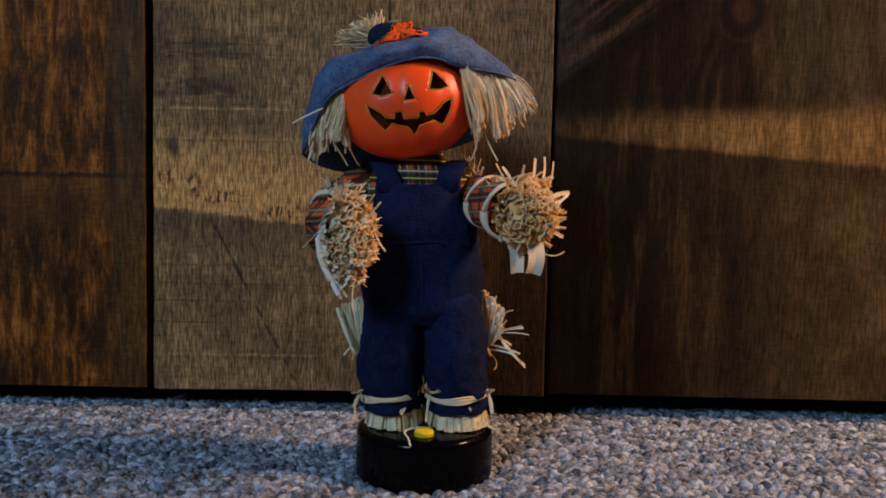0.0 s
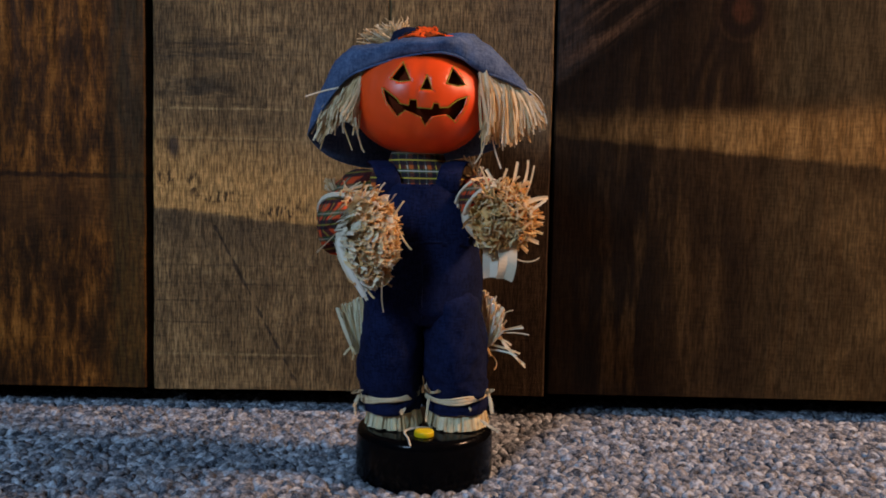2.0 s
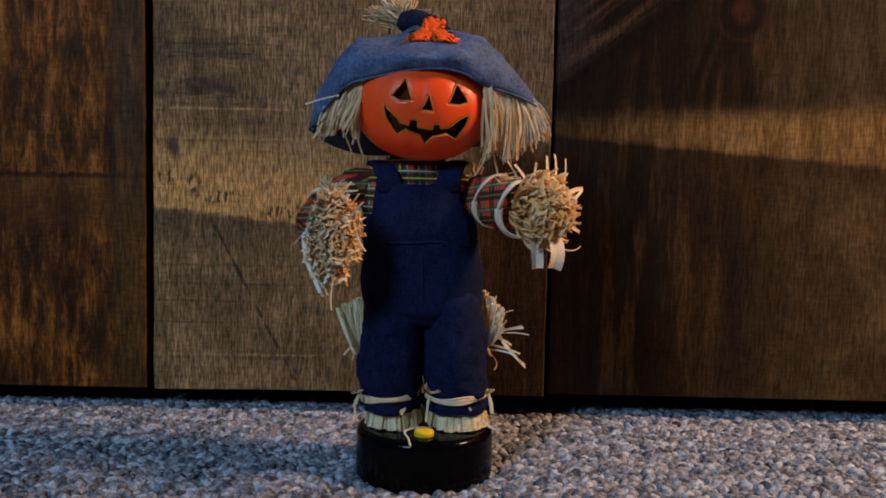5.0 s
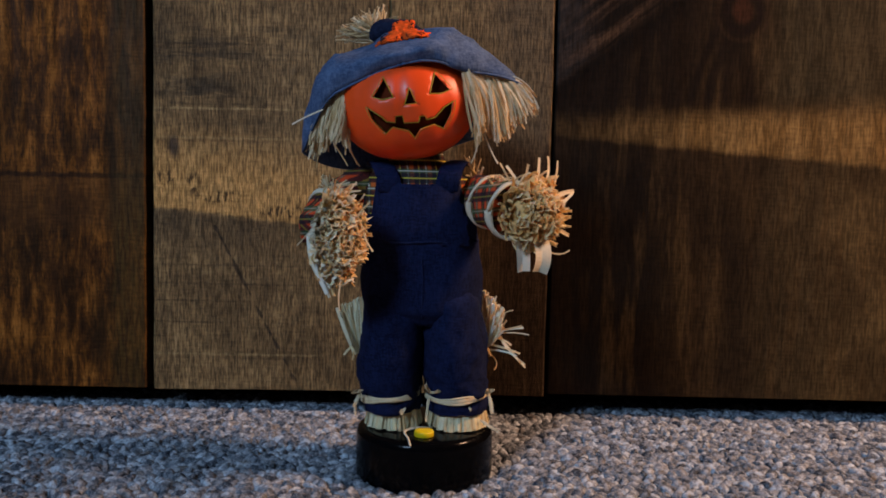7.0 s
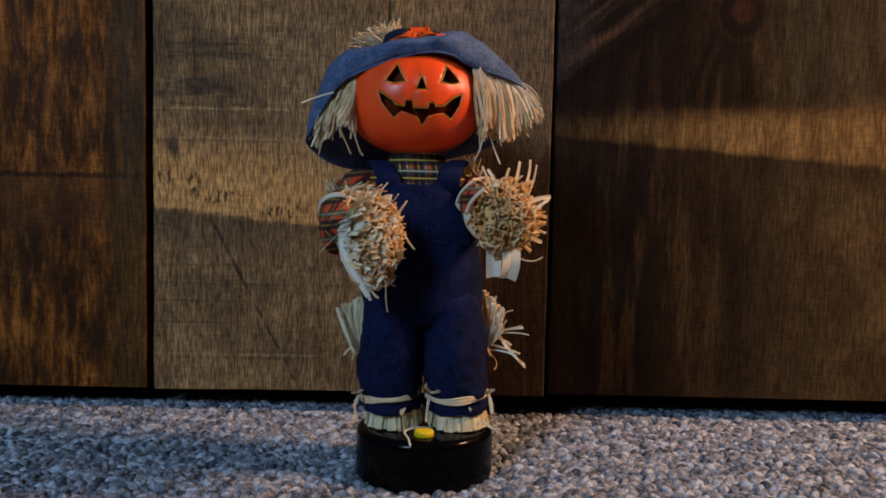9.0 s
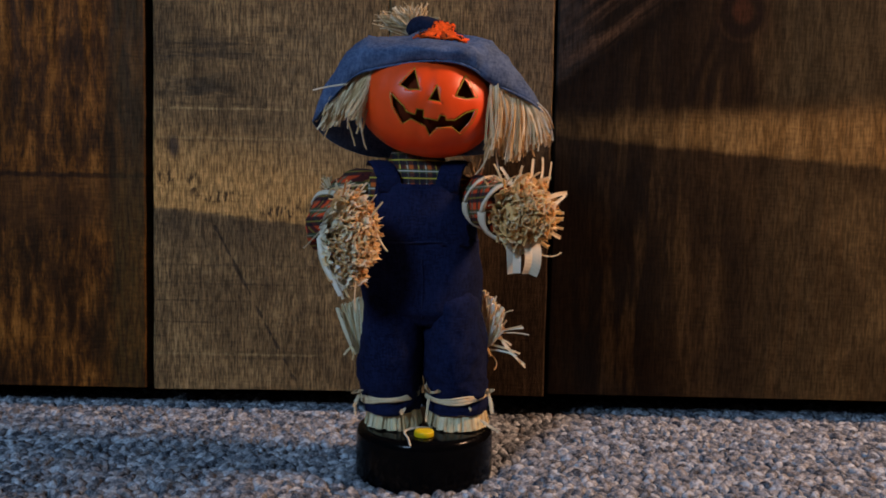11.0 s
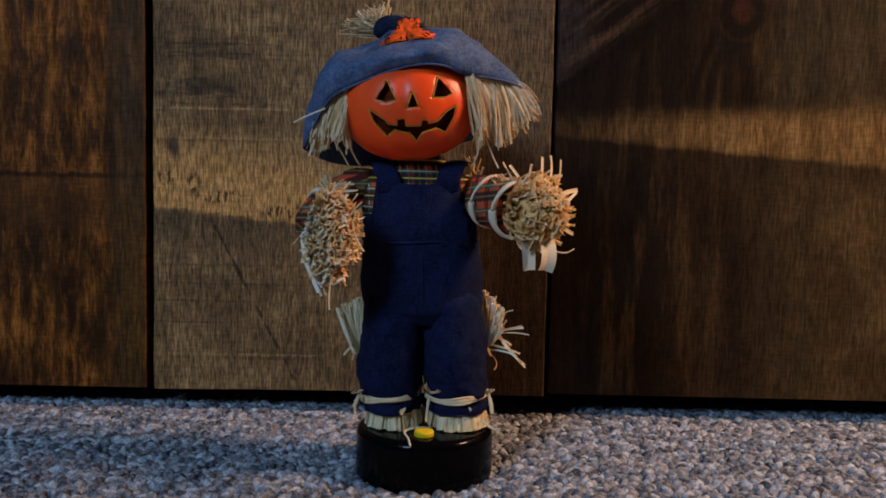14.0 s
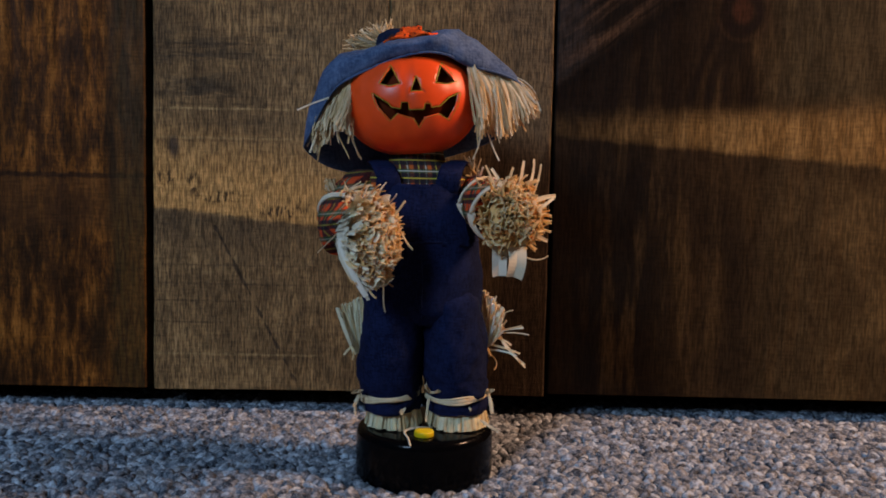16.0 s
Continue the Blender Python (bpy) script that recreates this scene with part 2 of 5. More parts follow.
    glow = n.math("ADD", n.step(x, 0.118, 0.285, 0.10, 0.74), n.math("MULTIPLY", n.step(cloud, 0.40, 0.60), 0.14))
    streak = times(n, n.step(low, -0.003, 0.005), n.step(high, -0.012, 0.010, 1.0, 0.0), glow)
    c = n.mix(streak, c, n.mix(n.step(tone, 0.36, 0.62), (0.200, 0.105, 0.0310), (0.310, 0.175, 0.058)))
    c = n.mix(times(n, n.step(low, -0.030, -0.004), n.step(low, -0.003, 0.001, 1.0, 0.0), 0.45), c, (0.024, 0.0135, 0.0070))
    # greyer wood above the streak, past the knot
    c = n.mix(times(n, n.step(high, 0.000, 0.020), n.step(n.math("ADD", x, wob), 0.270, 0.315), 0.80), c, n.mix(n.step(tone, 0.40, 0.62), (0.028, 0.0210, 0.0115), (0.060, 0.044, 0.0215)))
    # flames of dark heartwood under the knot
    for fx, lean, half in ((0.2530, 0.02, 0.0070), (0.2660, -0.10, 0.0100), (0.2420, 0.22, 0.0050), (0.2290, 0.35, 0.0045)):
        line = n.math("SUBTRACT", n.math("ADD", x, n.math("MULTIPLY", wob, 0.5)), n.math("MULTIPLY_ADD", n.math("SUBTRACT", z, 0.300), lean, fx))
        fl = times(n, n.step(n.math("ABSOLUTE", line), half * 0.3, half * 1.4, 1.0, 0.0), n.step(z, 0.2610, 0.2740))
        c = n.mix(n.math("MULTIPLY", fl, 0.85), c, (0.0100, 0.0055, 0.0038))
    # the knot: rings round a red heart
    kx = n.math("DIVIDE", n.math("SUBTRACT", x, 0.2620), 0.0145)
    kz = n.math("DIVIDE", n.math("SUBTRACT", z, 0.3490), 0.0165)
    r = n.math("ADD", n.math("SQRT", n.math("ADD", n.math("MULTIPLY", kx, kx), n.math("MULTIPLY", kz, kz))), n.math("MULTIPLY", wob, 20.0))
    c = n.mix(n.step(r, 0.9, 2.1, 0.75, 0.0), c, (0.0120, 0.0065, 0.0042))
    c = n.mix(n.step(n.math("ABSOLUTE", n.math("SUBTRACT", r, 1.50)), 0.03, 0.22, 0.28, 0.0), c, (0.055, 0.027, 0.0130))
    c = n.mix(n.step(r, 0.40, 0.80, 1.0, 0.0), c, n.mix(fine, (0.024, 0.0080, 0.0045), (0.060, 0.0210, 0.0100)))
    c = n.mix(n.step(n.math("ABSOLUTE", n.math("SUBTRACT", r, 1.0)), 0.10, 0.32, 1.0, 0.0), c, (0.0110, 0.0055, 0.0042))
    c = n.mix(n.step(fine, 0.40, 0.66, 0.0, 0.4), c, (0.012, 0.007, 0.004))
    n.bump(n.math("ADD", fine, coarse), 0.3, 0.001)
    n.set(n.b, "Roughness", n.step(coarse, 0.3, 0.7, 0.42, 0.68))
    return n.colour(hatched(n, v, c, 0.32, 0.3))


def denim(name, dark, light, worn=0.25, weave=1500.0):
    n = Nodes(name, 0.9, spec=0.1)
    v = n.coords()
    x, y, z = n.xyz(v)
    slub = n.noise(n.scaled(v, 260, 260, 900), 1.0, 4.0, 0.6)
    slub2 = n.noise(n.scaled(v, 900, 900, 200), 1.0, 3.0, 0.6)
    twill = n.math("SINE", n.math("MULTIPLY", n.math("ADD", n.math("ADD", x, y), z), weave * 2.2))
    cloud = n.noise(v, 55.0, 4.0, 0.6)
    f = n.math("ADD", n.math("MULTIPLY", slub, 0.5), n.math("MULTIPLY", slub2, 0.5))
    c = n.mix(n.step(f, 0.36, 0.64), dark, light)
    c = n.mix(n.step(cloud, 0.4, 0.7, 0.0, worn), c, tuple(min(1.0, k * 1.7) for k in light))
    n.bump(n.math("ADD", f, n.math("MULTIPLY", twill, 0.06)), 0.45, 0.0006)
    return n.colour(c)


def straw(name, stops, rough=0.6, fleck=1.0):
    n = Nodes(name, rough, spec=0.35)
    v = n.coords()
    r = n.island()
    c = n.ramp(r, stops)
    blot = n.noise(v, 160.0, 4.0, 0.6)
    thread = n.noise(n.scaled(v, 900, 900, 900), 1.0, 3.0)
    c = n.mix(n.step(blot, 0.45, 0.7, 0.0, 0.35 * fleck), c, (0.42, 0.24, 0.09))
    c = n.mix(n.step(thread, 0.5, 0.7, 0.0, 0.3 * fleck), c, (0.25, 0.15, 0.06))
    n.bump(thread, 0.3 * fleck, 0.0004)
    return n.colour(c)


def husk(name, stops):
    """Papery maize husk: fine ribs along the leaf, a little light passing through it."""
    n = Nodes(name, 0.62, spec=0.25)
    v = n.coords()
    c = n.ramp(n.island(), stops)
    rib = n.noise(n.scaled(v, 1400, 1400, 1400), 1.0, 2.0)
    blot = n.noise(v, 120.0, 4.0, 0.6)
    c = n.mix(n.step(blot, 0.50, 0.70, 0.0, 0.40), c, (0.50, 0.27, 0.10))
    c = n.mix(n.step(rib, 0.52, 0.68, 0.0, 0.18), c, (0.34, 0.20, 0.08))
    n.bump(rib, 0.25, 0.0004)
    n.set(n.b, "Subsurface Weight", 0.18)
    n.set(n.b, "Subsurface Scale", 0.004)
    n.b.inputs["Subsurface Radius"].default_value = (1.0, 0.6, 0.3)
    return n.colour(c)


def plaid(name, ground, dark, size=0.018, turn=0.0, skew=0.6, lines=1.0, bar=0.25):
    """Woven check: dark and green bars with thin yellow and white lines on an orange ground."""
    n = Nodes(name, 0.85, spec=0.2)
    v = n.coords()
    m = n.node("ShaderNodeMapping")
    n.set(m, "Vector", v)
    m.inputs["Rotation"].default_value = (0, turn, 0)
    x, y, z = n.xyz(m.outputs[0])
    c = n.mix(n.noise(v, 420.0, 3.0), ground, tuple(k * 0.7 for k in ground))
    for axis, shift in ((n.math("ADD", x, n.math("MULTIPLY", y, skew)), 0.31), (z, 0.1)):
        u = n.math("FRACT", n.math("MULTIPLY_ADD", axis, 1.0 / size, 10.0 + shift))
        for at, half, colour, k in ((bar, bar, dark, 0.88), (0.5 + 0.64 * bar, 0.11, (0.02, 0.08, 0.035), 0.75), (bar, 0.035, (0.60, 0.50, 0.06), 0.85), (0.5 + 0.64 * bar, 0.03, (0.66, 0.64, 0.56), 0.75)):
            d = n.math("ABSOLUTE", n.math("SUBTRACT", u, at))
            c = n.mix(n.step(d, half * 0.8, half * 1.1, k * (lines if half < 0.05 else 1.0), 0.0), c, colour)
    n.bump(n.noise(n.scaled(v, 1500, 1500, 1500), 1.0, 2.0), 0.35, 0.0004)
    return n.colour(c)


def plain(name, colour, rough, spec=0.5, tone=0.12, scale=60.0, relief=0.0, coat=0.0):
    n = Nodes(name, rough, spec=spec)
    v = n.coords()
    f = n.noise(v, scale, 4.0, 0.6)
    c = n.mix(n.step(f, 0.35, 0.68), tuple(k * (1 - tone) for k in colour), tuple(min(1.0, k * (1 + tone)) for k in colour))
    if relief:
        n.bump(n.noise(v, scale * 6, 3.0), relief, 0.0006)
    n.set(n.b, "Roughness", n.step(f, 0.3, 0.7, rough * 0.85, min(1.0, rough * 1.15)))
    n.set(n.b, "Coat Weight", coat)
    return n.colour(c)


def carpet_yarn():
    n = Nodes("carpet_yarn", 0.95, spec=0.1)
    v = n.coords()
    r = n.island()
    ply = n.noise(v, 210.0, 5.0, 0.72)
    hair = n.noise(v, 1300.0, 3.0, 0.7)
    f = n.math("ADD", n.math("MULTIPLY", r, 0.50), n.math("MULTIPLY", n.step(ply, 0.36, 0.64), 0.50))
    c = n.ramp(f, [(0.14, (0.028, 0.037, 0.054)), (0.32, (0.092, 0.112, 0.142)), (0.50, (0.205, 0.232, 0.280)), (0.66, (0.300, 0.325, 0.370)), (0.84, (0.49, 0.570, 0.67))])
    c = n.mix(n.step(n.noise(v, 75.0, 3.0), 0.56, 0.70, 0.0, 0.45), c, (0.225, 0.185, 0.150))
    c = n.mix(n.step(hair, 0.52, 0.64, 0.0, 0.35), c, (0.06, 0.06, 0.07))
    c = n.mix(n.step(hair, 0.34, 0.46, 0.25, 0.0), c, (0.72, 0.69, 0.68))
    n.bump(n.math("ADD", ply, n.math("MULTIPLY", hair, 0.5)), 0.35, 0.0010)
    return n.colour(c)


STRAW_STOPS = [(0.0, (0.44, 0.27, 0.11)), (0.25, (0.62, 0.44, 0.22)), (0.6, (0.74, 0.57, 0.34)), (0.85, (0.80, 0.68, 0.46)), (1.0, (0.84, 0.76, 0.58))]
M_WARM, M_GREY, M_DARK = wood_warm(), wood_grey(), wood_dark()
M_OVERALL = denim("navy_denim", (0.0026, 0.0044, 0.0200), (0.0092, 0.0145, 0.0540))
M_HAT = denim("faded_denim", (0.036, 0.062, 0.132), (0.094, 0.136, 0.240), 0.35)
M_KNOB = denim("navy_felt", (0.008, 0.010, 0.026), (0.016, 0.022, 0.050), 0.1)
M_STRAW = straw("straw", STRAW_STOPS)
M_CORN = husk("curled_husk", [(0.0, (0.60, 0.30, 0.11)), (0.2, (0.80, 0.50, 0.22)), (0.5, (0.88, 0.68, 0.40)), (0.8, (0.90, 0.80, 0.58)), (1.0, (0.92, 0.87, 0.72))])
M_HUSK = husk("tan_husk", [(0.0, (0.58, 0.29, 0.09)), (0.25, (0.78, 0.46, 0.17)), (0.6, (0.88, 0.62, 0.29)), (1.0, (0.92, 0.77, 0.48))])
M_FEET = straw("pale_green_straw", [(0.0, (0.56, 0.38, 0.17)), (0.3, (0.74, 0.58, 0.33)), (0.6, (0.66, 0.62, 0.38)), (1.0, (0.86, 0.80, 0.60))], 0.6, 0.7)
M_TIE = straw("tan_raffia", [(0.0, (0.58, 0.45, 0.26)), (0.5, (0.70, 0.58, 0.37)), (1.0, (0.78, 0.68, 0.48))], 0.6, 0.8)
M_STITCH = plain("black_thread", (0.02, 0.012, 0.012), 0.9, 0.1)
M_RAFFIA = straw("white_raffia", [(0.0, (0.66, 0.58, 0.42)), (1.0, (0.80, 0.76, 0.66))], 0.6, 0.25)
M_SHIRT = plaid("orange_plaid", (0.62, 0.13, 0.022), (0.008, 0.011, 0.018), 0.0115, skew=0.25, bar=0.30)
M_SLEEVE = plaid("red_plaid", (0.72, 0.085, 0.022), (0.014, 0.012, 0.018), 0.0150, 0.12, -0.8, 0.30, 0.20)
M_PUMPKIN = plain("orange_painted_plastic", (0.88, 0.076, 0.008), 0.38, 0.5, 0.07, 40.0)
M_RIM = plain("yellow_green_paint", (0.34, 0.24, 0.02), 0.5, 0.3)
M_HOLLOW = plain("brown_hollow", (0.10, 0.018, 0.007), 1.0, 0.0)
M_BASE = plain("black_gloss_plastic", (0.002, 0.002, 0.0025), 0.15, 0.10, 0.1, 120.0)
M_BUTTON = plain("yellow_plastic", (0.80, 0.62, 0.012), 0.35, 0.5)
M_FELT = plain("orange_felt", (0.74, 0.095, 0.014), 0.95, 0.1, 0.25, 300.0, 0.6)
M_YARN = carpet_yarn()
M_BACKING = plain("carpet_backing", (0.05, 0.045, 0.045), 0.95, 0.1, 0.35, 220.0, 0.8)
M_FAR_CARPET = plain("mixed_grey_carpet", (0.27, 0.265, 0.28), 0.95, 0.1, 0.45, 170.0, 0.8)
M_VOID = plain("dark_backing_board", (0.012, 0.009, 0.008), 0.9, 0.1, 0.3)
M_PAINT = plain("matt_wall_paint", (0.07, 0.066, 0.063), 0.85, 0.2, 0.05, 6.0)
M_SEAM = denim("seam_thread", (0.005, 0.008, 0.030), (0.016, 0.024, 0.075))

# ---- mesh helpers ----


def part(name, geo, material, parent=None, label="", smooth=True, origin=(0, 0, 0)):
    """Links a bmesh, or (verts, faces), as one mesh object; origin: the point of the thing's space that becomes the part's own zero."""
    mesh = bpy.data.meshes.new(name)
    if isinstance(geo, tuple):
        mesh.from_pydata([tuple(v) for v in geo[0]], [], geo[1])
    else:
        bmesh.ops.recalc_face_normals(geo, faces=geo.faces)
        geo.to_mesh(mesh)
        geo.free()
    if any(origin):
        mesh.transform(Matrix.Translation([-c for c in origin]))
    mesh.materials.append(material)
    if smooth:
        mesh.polygons.foreach_set("use_smooth", [True] * len(mesh.polygons))
    mesh.update()
    ob = new(name, mesh)
    if parent:
        ob.parent = parent
    if label:
        tagged(ob, label)
    if isinstance(geo, tuple) and parent:
        tagged(ob, kind="stuff")
    return ob


def box(x0, x1, y0, y1, z0, z1, bevel=0.0):
    bm = bmesh.new()
    bmesh.ops.create_cube(bm, size=1.0)
    for v in bm.verts:
        v.co = Vector(((x0 + x1) / 2 + v.co.x * (x1 - x0), (y0 + y1) / 2 + v.co.y * (y1 - y0), (z0 + z1) / 2 + v.co.z * (z1 - z0)))
    if bevel:
        bmesh.ops.bevel(bm, geom=bm.edges[:], offset=bevel, segments=2, affect="EDGES", profile=0.5)
    return bm


def loft(rings, caps=True):
    """A tube through closed rings of equal count."""
    bm = bmesh.new()
    made = [[bm.verts.new(p) for p in ring] for ring in rings]
    k = len(made[0])
    for a, b in zip(made, made[1:]):
        for i in range(k):
            bm.faces.new((a[i], a[(i + 1) % k], b[(i + 1) % k], b[i]))
    if caps:
        bm.faces.new(made[0][::-1])
        bm.faces.new(made[-1])
    return bm


def rumple(bm, amount, scale, seed=0.0):
    """Pushes the surface in and out like cloth."""
    bm.normal_update()
    moves = [(v, v.normal * (noise.noise(v.co * scale + Vector((seed, seed, 0))) + 0.45 * noise.noise(v.co * scale * 2.7)) * amount) for v in bm.verts]
    for v, m in moves:
        v.co += m
    return bm


def oval(cx, cy, z, a, b, k=40, power=2.3):
    out = []
    for i in range(k):
        t = 2 * math.pi * i / k
        c, s = math.cos(t), math.sin(t)
        out.append((cx + a * math.copysign(abs(c) ** (2 / power), c), cy + b * math.copysign(abs(s) ** (2 / power), s), z))
    return out


def curve_points(knots, n):
    """Catmull-Rom through knots, n points."""
    k = [Vector(p) for p in knots]
    k = [2 * k[0] - k[1]] + k + [2 * k[-1] - k[-2]]
    out = []
    for i in range(n):
        u = i / (n - 1) * (len(k) - 3)
        j = min(int(u), len(k) - 4)
        t = u - j
        a, b, c, d = k[j:j + 4]
        out.append(0.5 * (2 * b + (c - a) * t + (2 * a - 5 * b + 4 * c - d) * t * t + (3 * b - a - 3 * c + d) * t ** 3))
    return out


def tube(knots, radius, n=24, k=10, flat=1.0, wide=None):
    """A round or flattened cord along a smooth line; radius a number or a list along it."""
    pts = curve_points(knots, n)
    rings = []
    for i, p in enumerate(pts):
        d = (pts[min(i + 1, n - 1)] - pts[max(i - 1, 0)]).normalized()
        side = d.cross(Vector((0, 0, 1))) if wide is None else Vector(wide)
        if side.length < 0.2:
            side = d.cross(Vector((0, 1, 0)))
        side.normalize()
        up = side.cross(d)
        r = radius
        if isinstance(radius, (list, tuple)):
            u = i / (n - 1) * (len(radius) - 1)
            j = min(int(u), len(radius) - 2)
            r = radius[j] + (radius[j + 1] - radius[j]) * (u - j)
        rings.append([p + side * (math.cos(2 * math.pi * q / k) * r * flat) + up * (math.sin(2 * math.pi * q / k) * r) for q in range(k)])
    return loft(rings)


class Strands:
    """Many thin ribbons of straw, joined."""

    def __init__(self, seed):
        self.v, self.f, self.r = [], [], random.Random(seed)

    def add(self, a, b, c, width, facing=None, thick=0.0004, seg=5, taper=0.8, curl=0.0):
        """A ribbon along the bend a, b, c; facing: the way its flat side looks."""
        a, b, c = Vector(a), Vector(b), Vector(c)
        f0 = Vector(facing) if facing is not None else Vector((self.r.uniform(-1, 1), self.r.uniform(-1, 1), self.r.uniform(-1, 1)))
        base = len(self.v)
        for i in range(seg + 1):
            t = i / seg
            p = (1 - t) ** 2 * a + 2 * t * (1 - t) * b + t * t * c
            d = (2 * (1 - t) * (b - a) + 2 * t * (c - b)).normalized()
            side = d.cross(f0)
            if side.length < 1e-4:
                side = d.orthogonal()
            side.normalize()
            up = side.cross(d)
            w = width * (1 - (1 - taper) * t) * 0.5
            lift = up * (curl * w * (0.3 + t))
            self.v += [p - side * w + lift, p - up * thick, p + side * w + lift, p + up * thick * 0.6]
        for i in range(seg):
            for q in range(4):
                j = base + i * 4
                self.f.append((j + q, j + (q + 1) % 4, j + 4 + (q + 1) % 4, j + 4 + q))
        self.f.append((base + 3, base + 2, base + 1, base))
        j = base + seg * 4
        self.f.append((j, j + 1, j + 2, j + 3))

    def done(self):
        return (self.v, self.f)


def jitter(r, s):
    return Vector((r.uniform(-s, s), r.uniform(-s, s), r.uniform(-s, s)))


# ---- the room: carpet, board wall, plain walls that close it ----


def build_room():
    floor = part("floor", box(-3, 3, -2.1, 0.5, -0.04, -0.001), M_FAR_CARPET, smooth=False)
    tagged(floor, "mixed grey carpet running under the board wall", "floor", kind="structure")
    for name, b in (("wall_side", box(-3.1, -3.0, -2.08, 0.5, 0, 2.5)), ("wall_other_side", box(3.0, 3.1, -2.08, 0.5, 0, 2.5)),
                    ("wall_back", box(-3.1, 3.1, 0.5, 0.6, 0, 2.5))):
        tagged(part(name, b, M_PAINT, smooth=False), "plain matt painted room wall", "wall", kind="structure")
    # the wall behind the camera, pierced by the window that lights the toy
    x, z = WINDOW_AT[0], WINDOW_AT[2]
    pieces = bmesh.new()
    for x0, x1, z0, z1 in ((-3.1, x - 0.34, 0, 2.5), (x + 0.34, 3.1, 0, 2.5), (x - 0.34, x + 0.34, 0, z - 0.39), (x - 0.34, x + 0.34, z + 0.39, 2.5)):
        one, tmp = box(x0, x1, -2.08, -1.97, z0, z1), bpy.data.meshes.new("tmp")
        one.to_mesh(tmp)
        one.free()
        pieces.from_mesh(tmp)
        bpy.data.meshes.remove(tmp)
    tagged(part("wall_behind", pieces, M_PAINT, smooth=False), "plain matt painted room wall with a window opening", "wall", kind="structure")
    tagged(part("ceiling", box(-3.1, 3.1, -2.1, 0.6, 2.5, 2.6), M_PAINT, smooth=False), "plain matt painted ceiling", "ceiling", kind="structure")


def board(name, x0, x1, tops, bottoms, y0, material, parent, label, seed):
    """One wide upright board, x0 and x1 given at top and bottom, with softly worn edges."""
    r = random.Random(seed)
    bm = bmesh.new()
    n, thick = 60, 0.018
    rows = []
    for i in range(n + 1):
        t = i / n
        zl, zr = bottoms[0] + (tops - bottoms[0]) * t, bottoms[1] + (tops - bottoms[1]) * t
        xl, xr = x0[0] + (x0[1] - x0[0]) * t, x1[0] + (x1[1] - x1[0]) * t
        w = r.uniform(-0.00035, 0.00035)
        e = 0.0012
        rows.append([bm.verts.new(p) for p in ((xl + w, y0 + thick, zl), (xl + w, y0 + e, zl), (xl + w + e, y0, zl), (xl * 0.5 + xr * 0.5, y0 - 0.0002, (zl + zr) / 2 + (r.uniform(-0.0006, 0.0006) if i == 0 else 0)), (xr - w - e, y0, zr), (xr - w, y0 + e, zr), (xr - w, y0 + thick, zr))])
    for a, b in zip(rows, rows[1:]):
        for q in range(6):
            bm.faces.new((a[q], a[q + 1], b[q + 1], b[q]))
    bm.faces.new(rows[0][::-1])
    bm.faces.new(rows[-1])
    return part(name, bm, material, parent, label, smooth=False)


WALL_SIZE = 0.935  # the boards are drawn at 1.0 and set this much nearer


def build_board_wall():
    wall = tagged(new("board_wall"), "wall of wide rough-sawn brown boards standing just above the carpet", "wall", kind="structure")
    top = 1.2
    y = 0.175
    slope_l = (-0.2494 - -0.2499) / (0.3467 - 0.0110)
    slope_r = (0.1011 - 0.1013) / (0.3541 - 0.0101)

    def at(xb, zb, slope):
        return (xb, xb + slope * (top - zb))

    zl = 0.0105
    board("board", (-1.6, -1.6), at(-0.2501, zl, slope_l), top, (0.0081, zl), y, M_WARM, wall, "orange-brown board with dark streaks", 1)
    mid = -0.0414
    hair = 0.0002
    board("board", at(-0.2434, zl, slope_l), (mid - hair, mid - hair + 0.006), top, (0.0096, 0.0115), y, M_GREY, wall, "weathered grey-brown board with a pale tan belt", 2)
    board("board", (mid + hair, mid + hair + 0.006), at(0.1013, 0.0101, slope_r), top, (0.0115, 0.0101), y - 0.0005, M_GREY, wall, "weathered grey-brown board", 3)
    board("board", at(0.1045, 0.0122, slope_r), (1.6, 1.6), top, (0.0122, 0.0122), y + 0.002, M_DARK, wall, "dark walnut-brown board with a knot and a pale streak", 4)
    part("backing_board", box(-1.6, 1.6, y + 0.060, y + 0.075, -0.01, top), M_VOID, wall, "dark backing seen in the gaps", smooth=False)
    wall.matrix_world = Matrix.Translation(Vector(EYE) * (1.0 - WALL_SIZE)) @ Matrix.Scale(WALL_SIZE, 4)


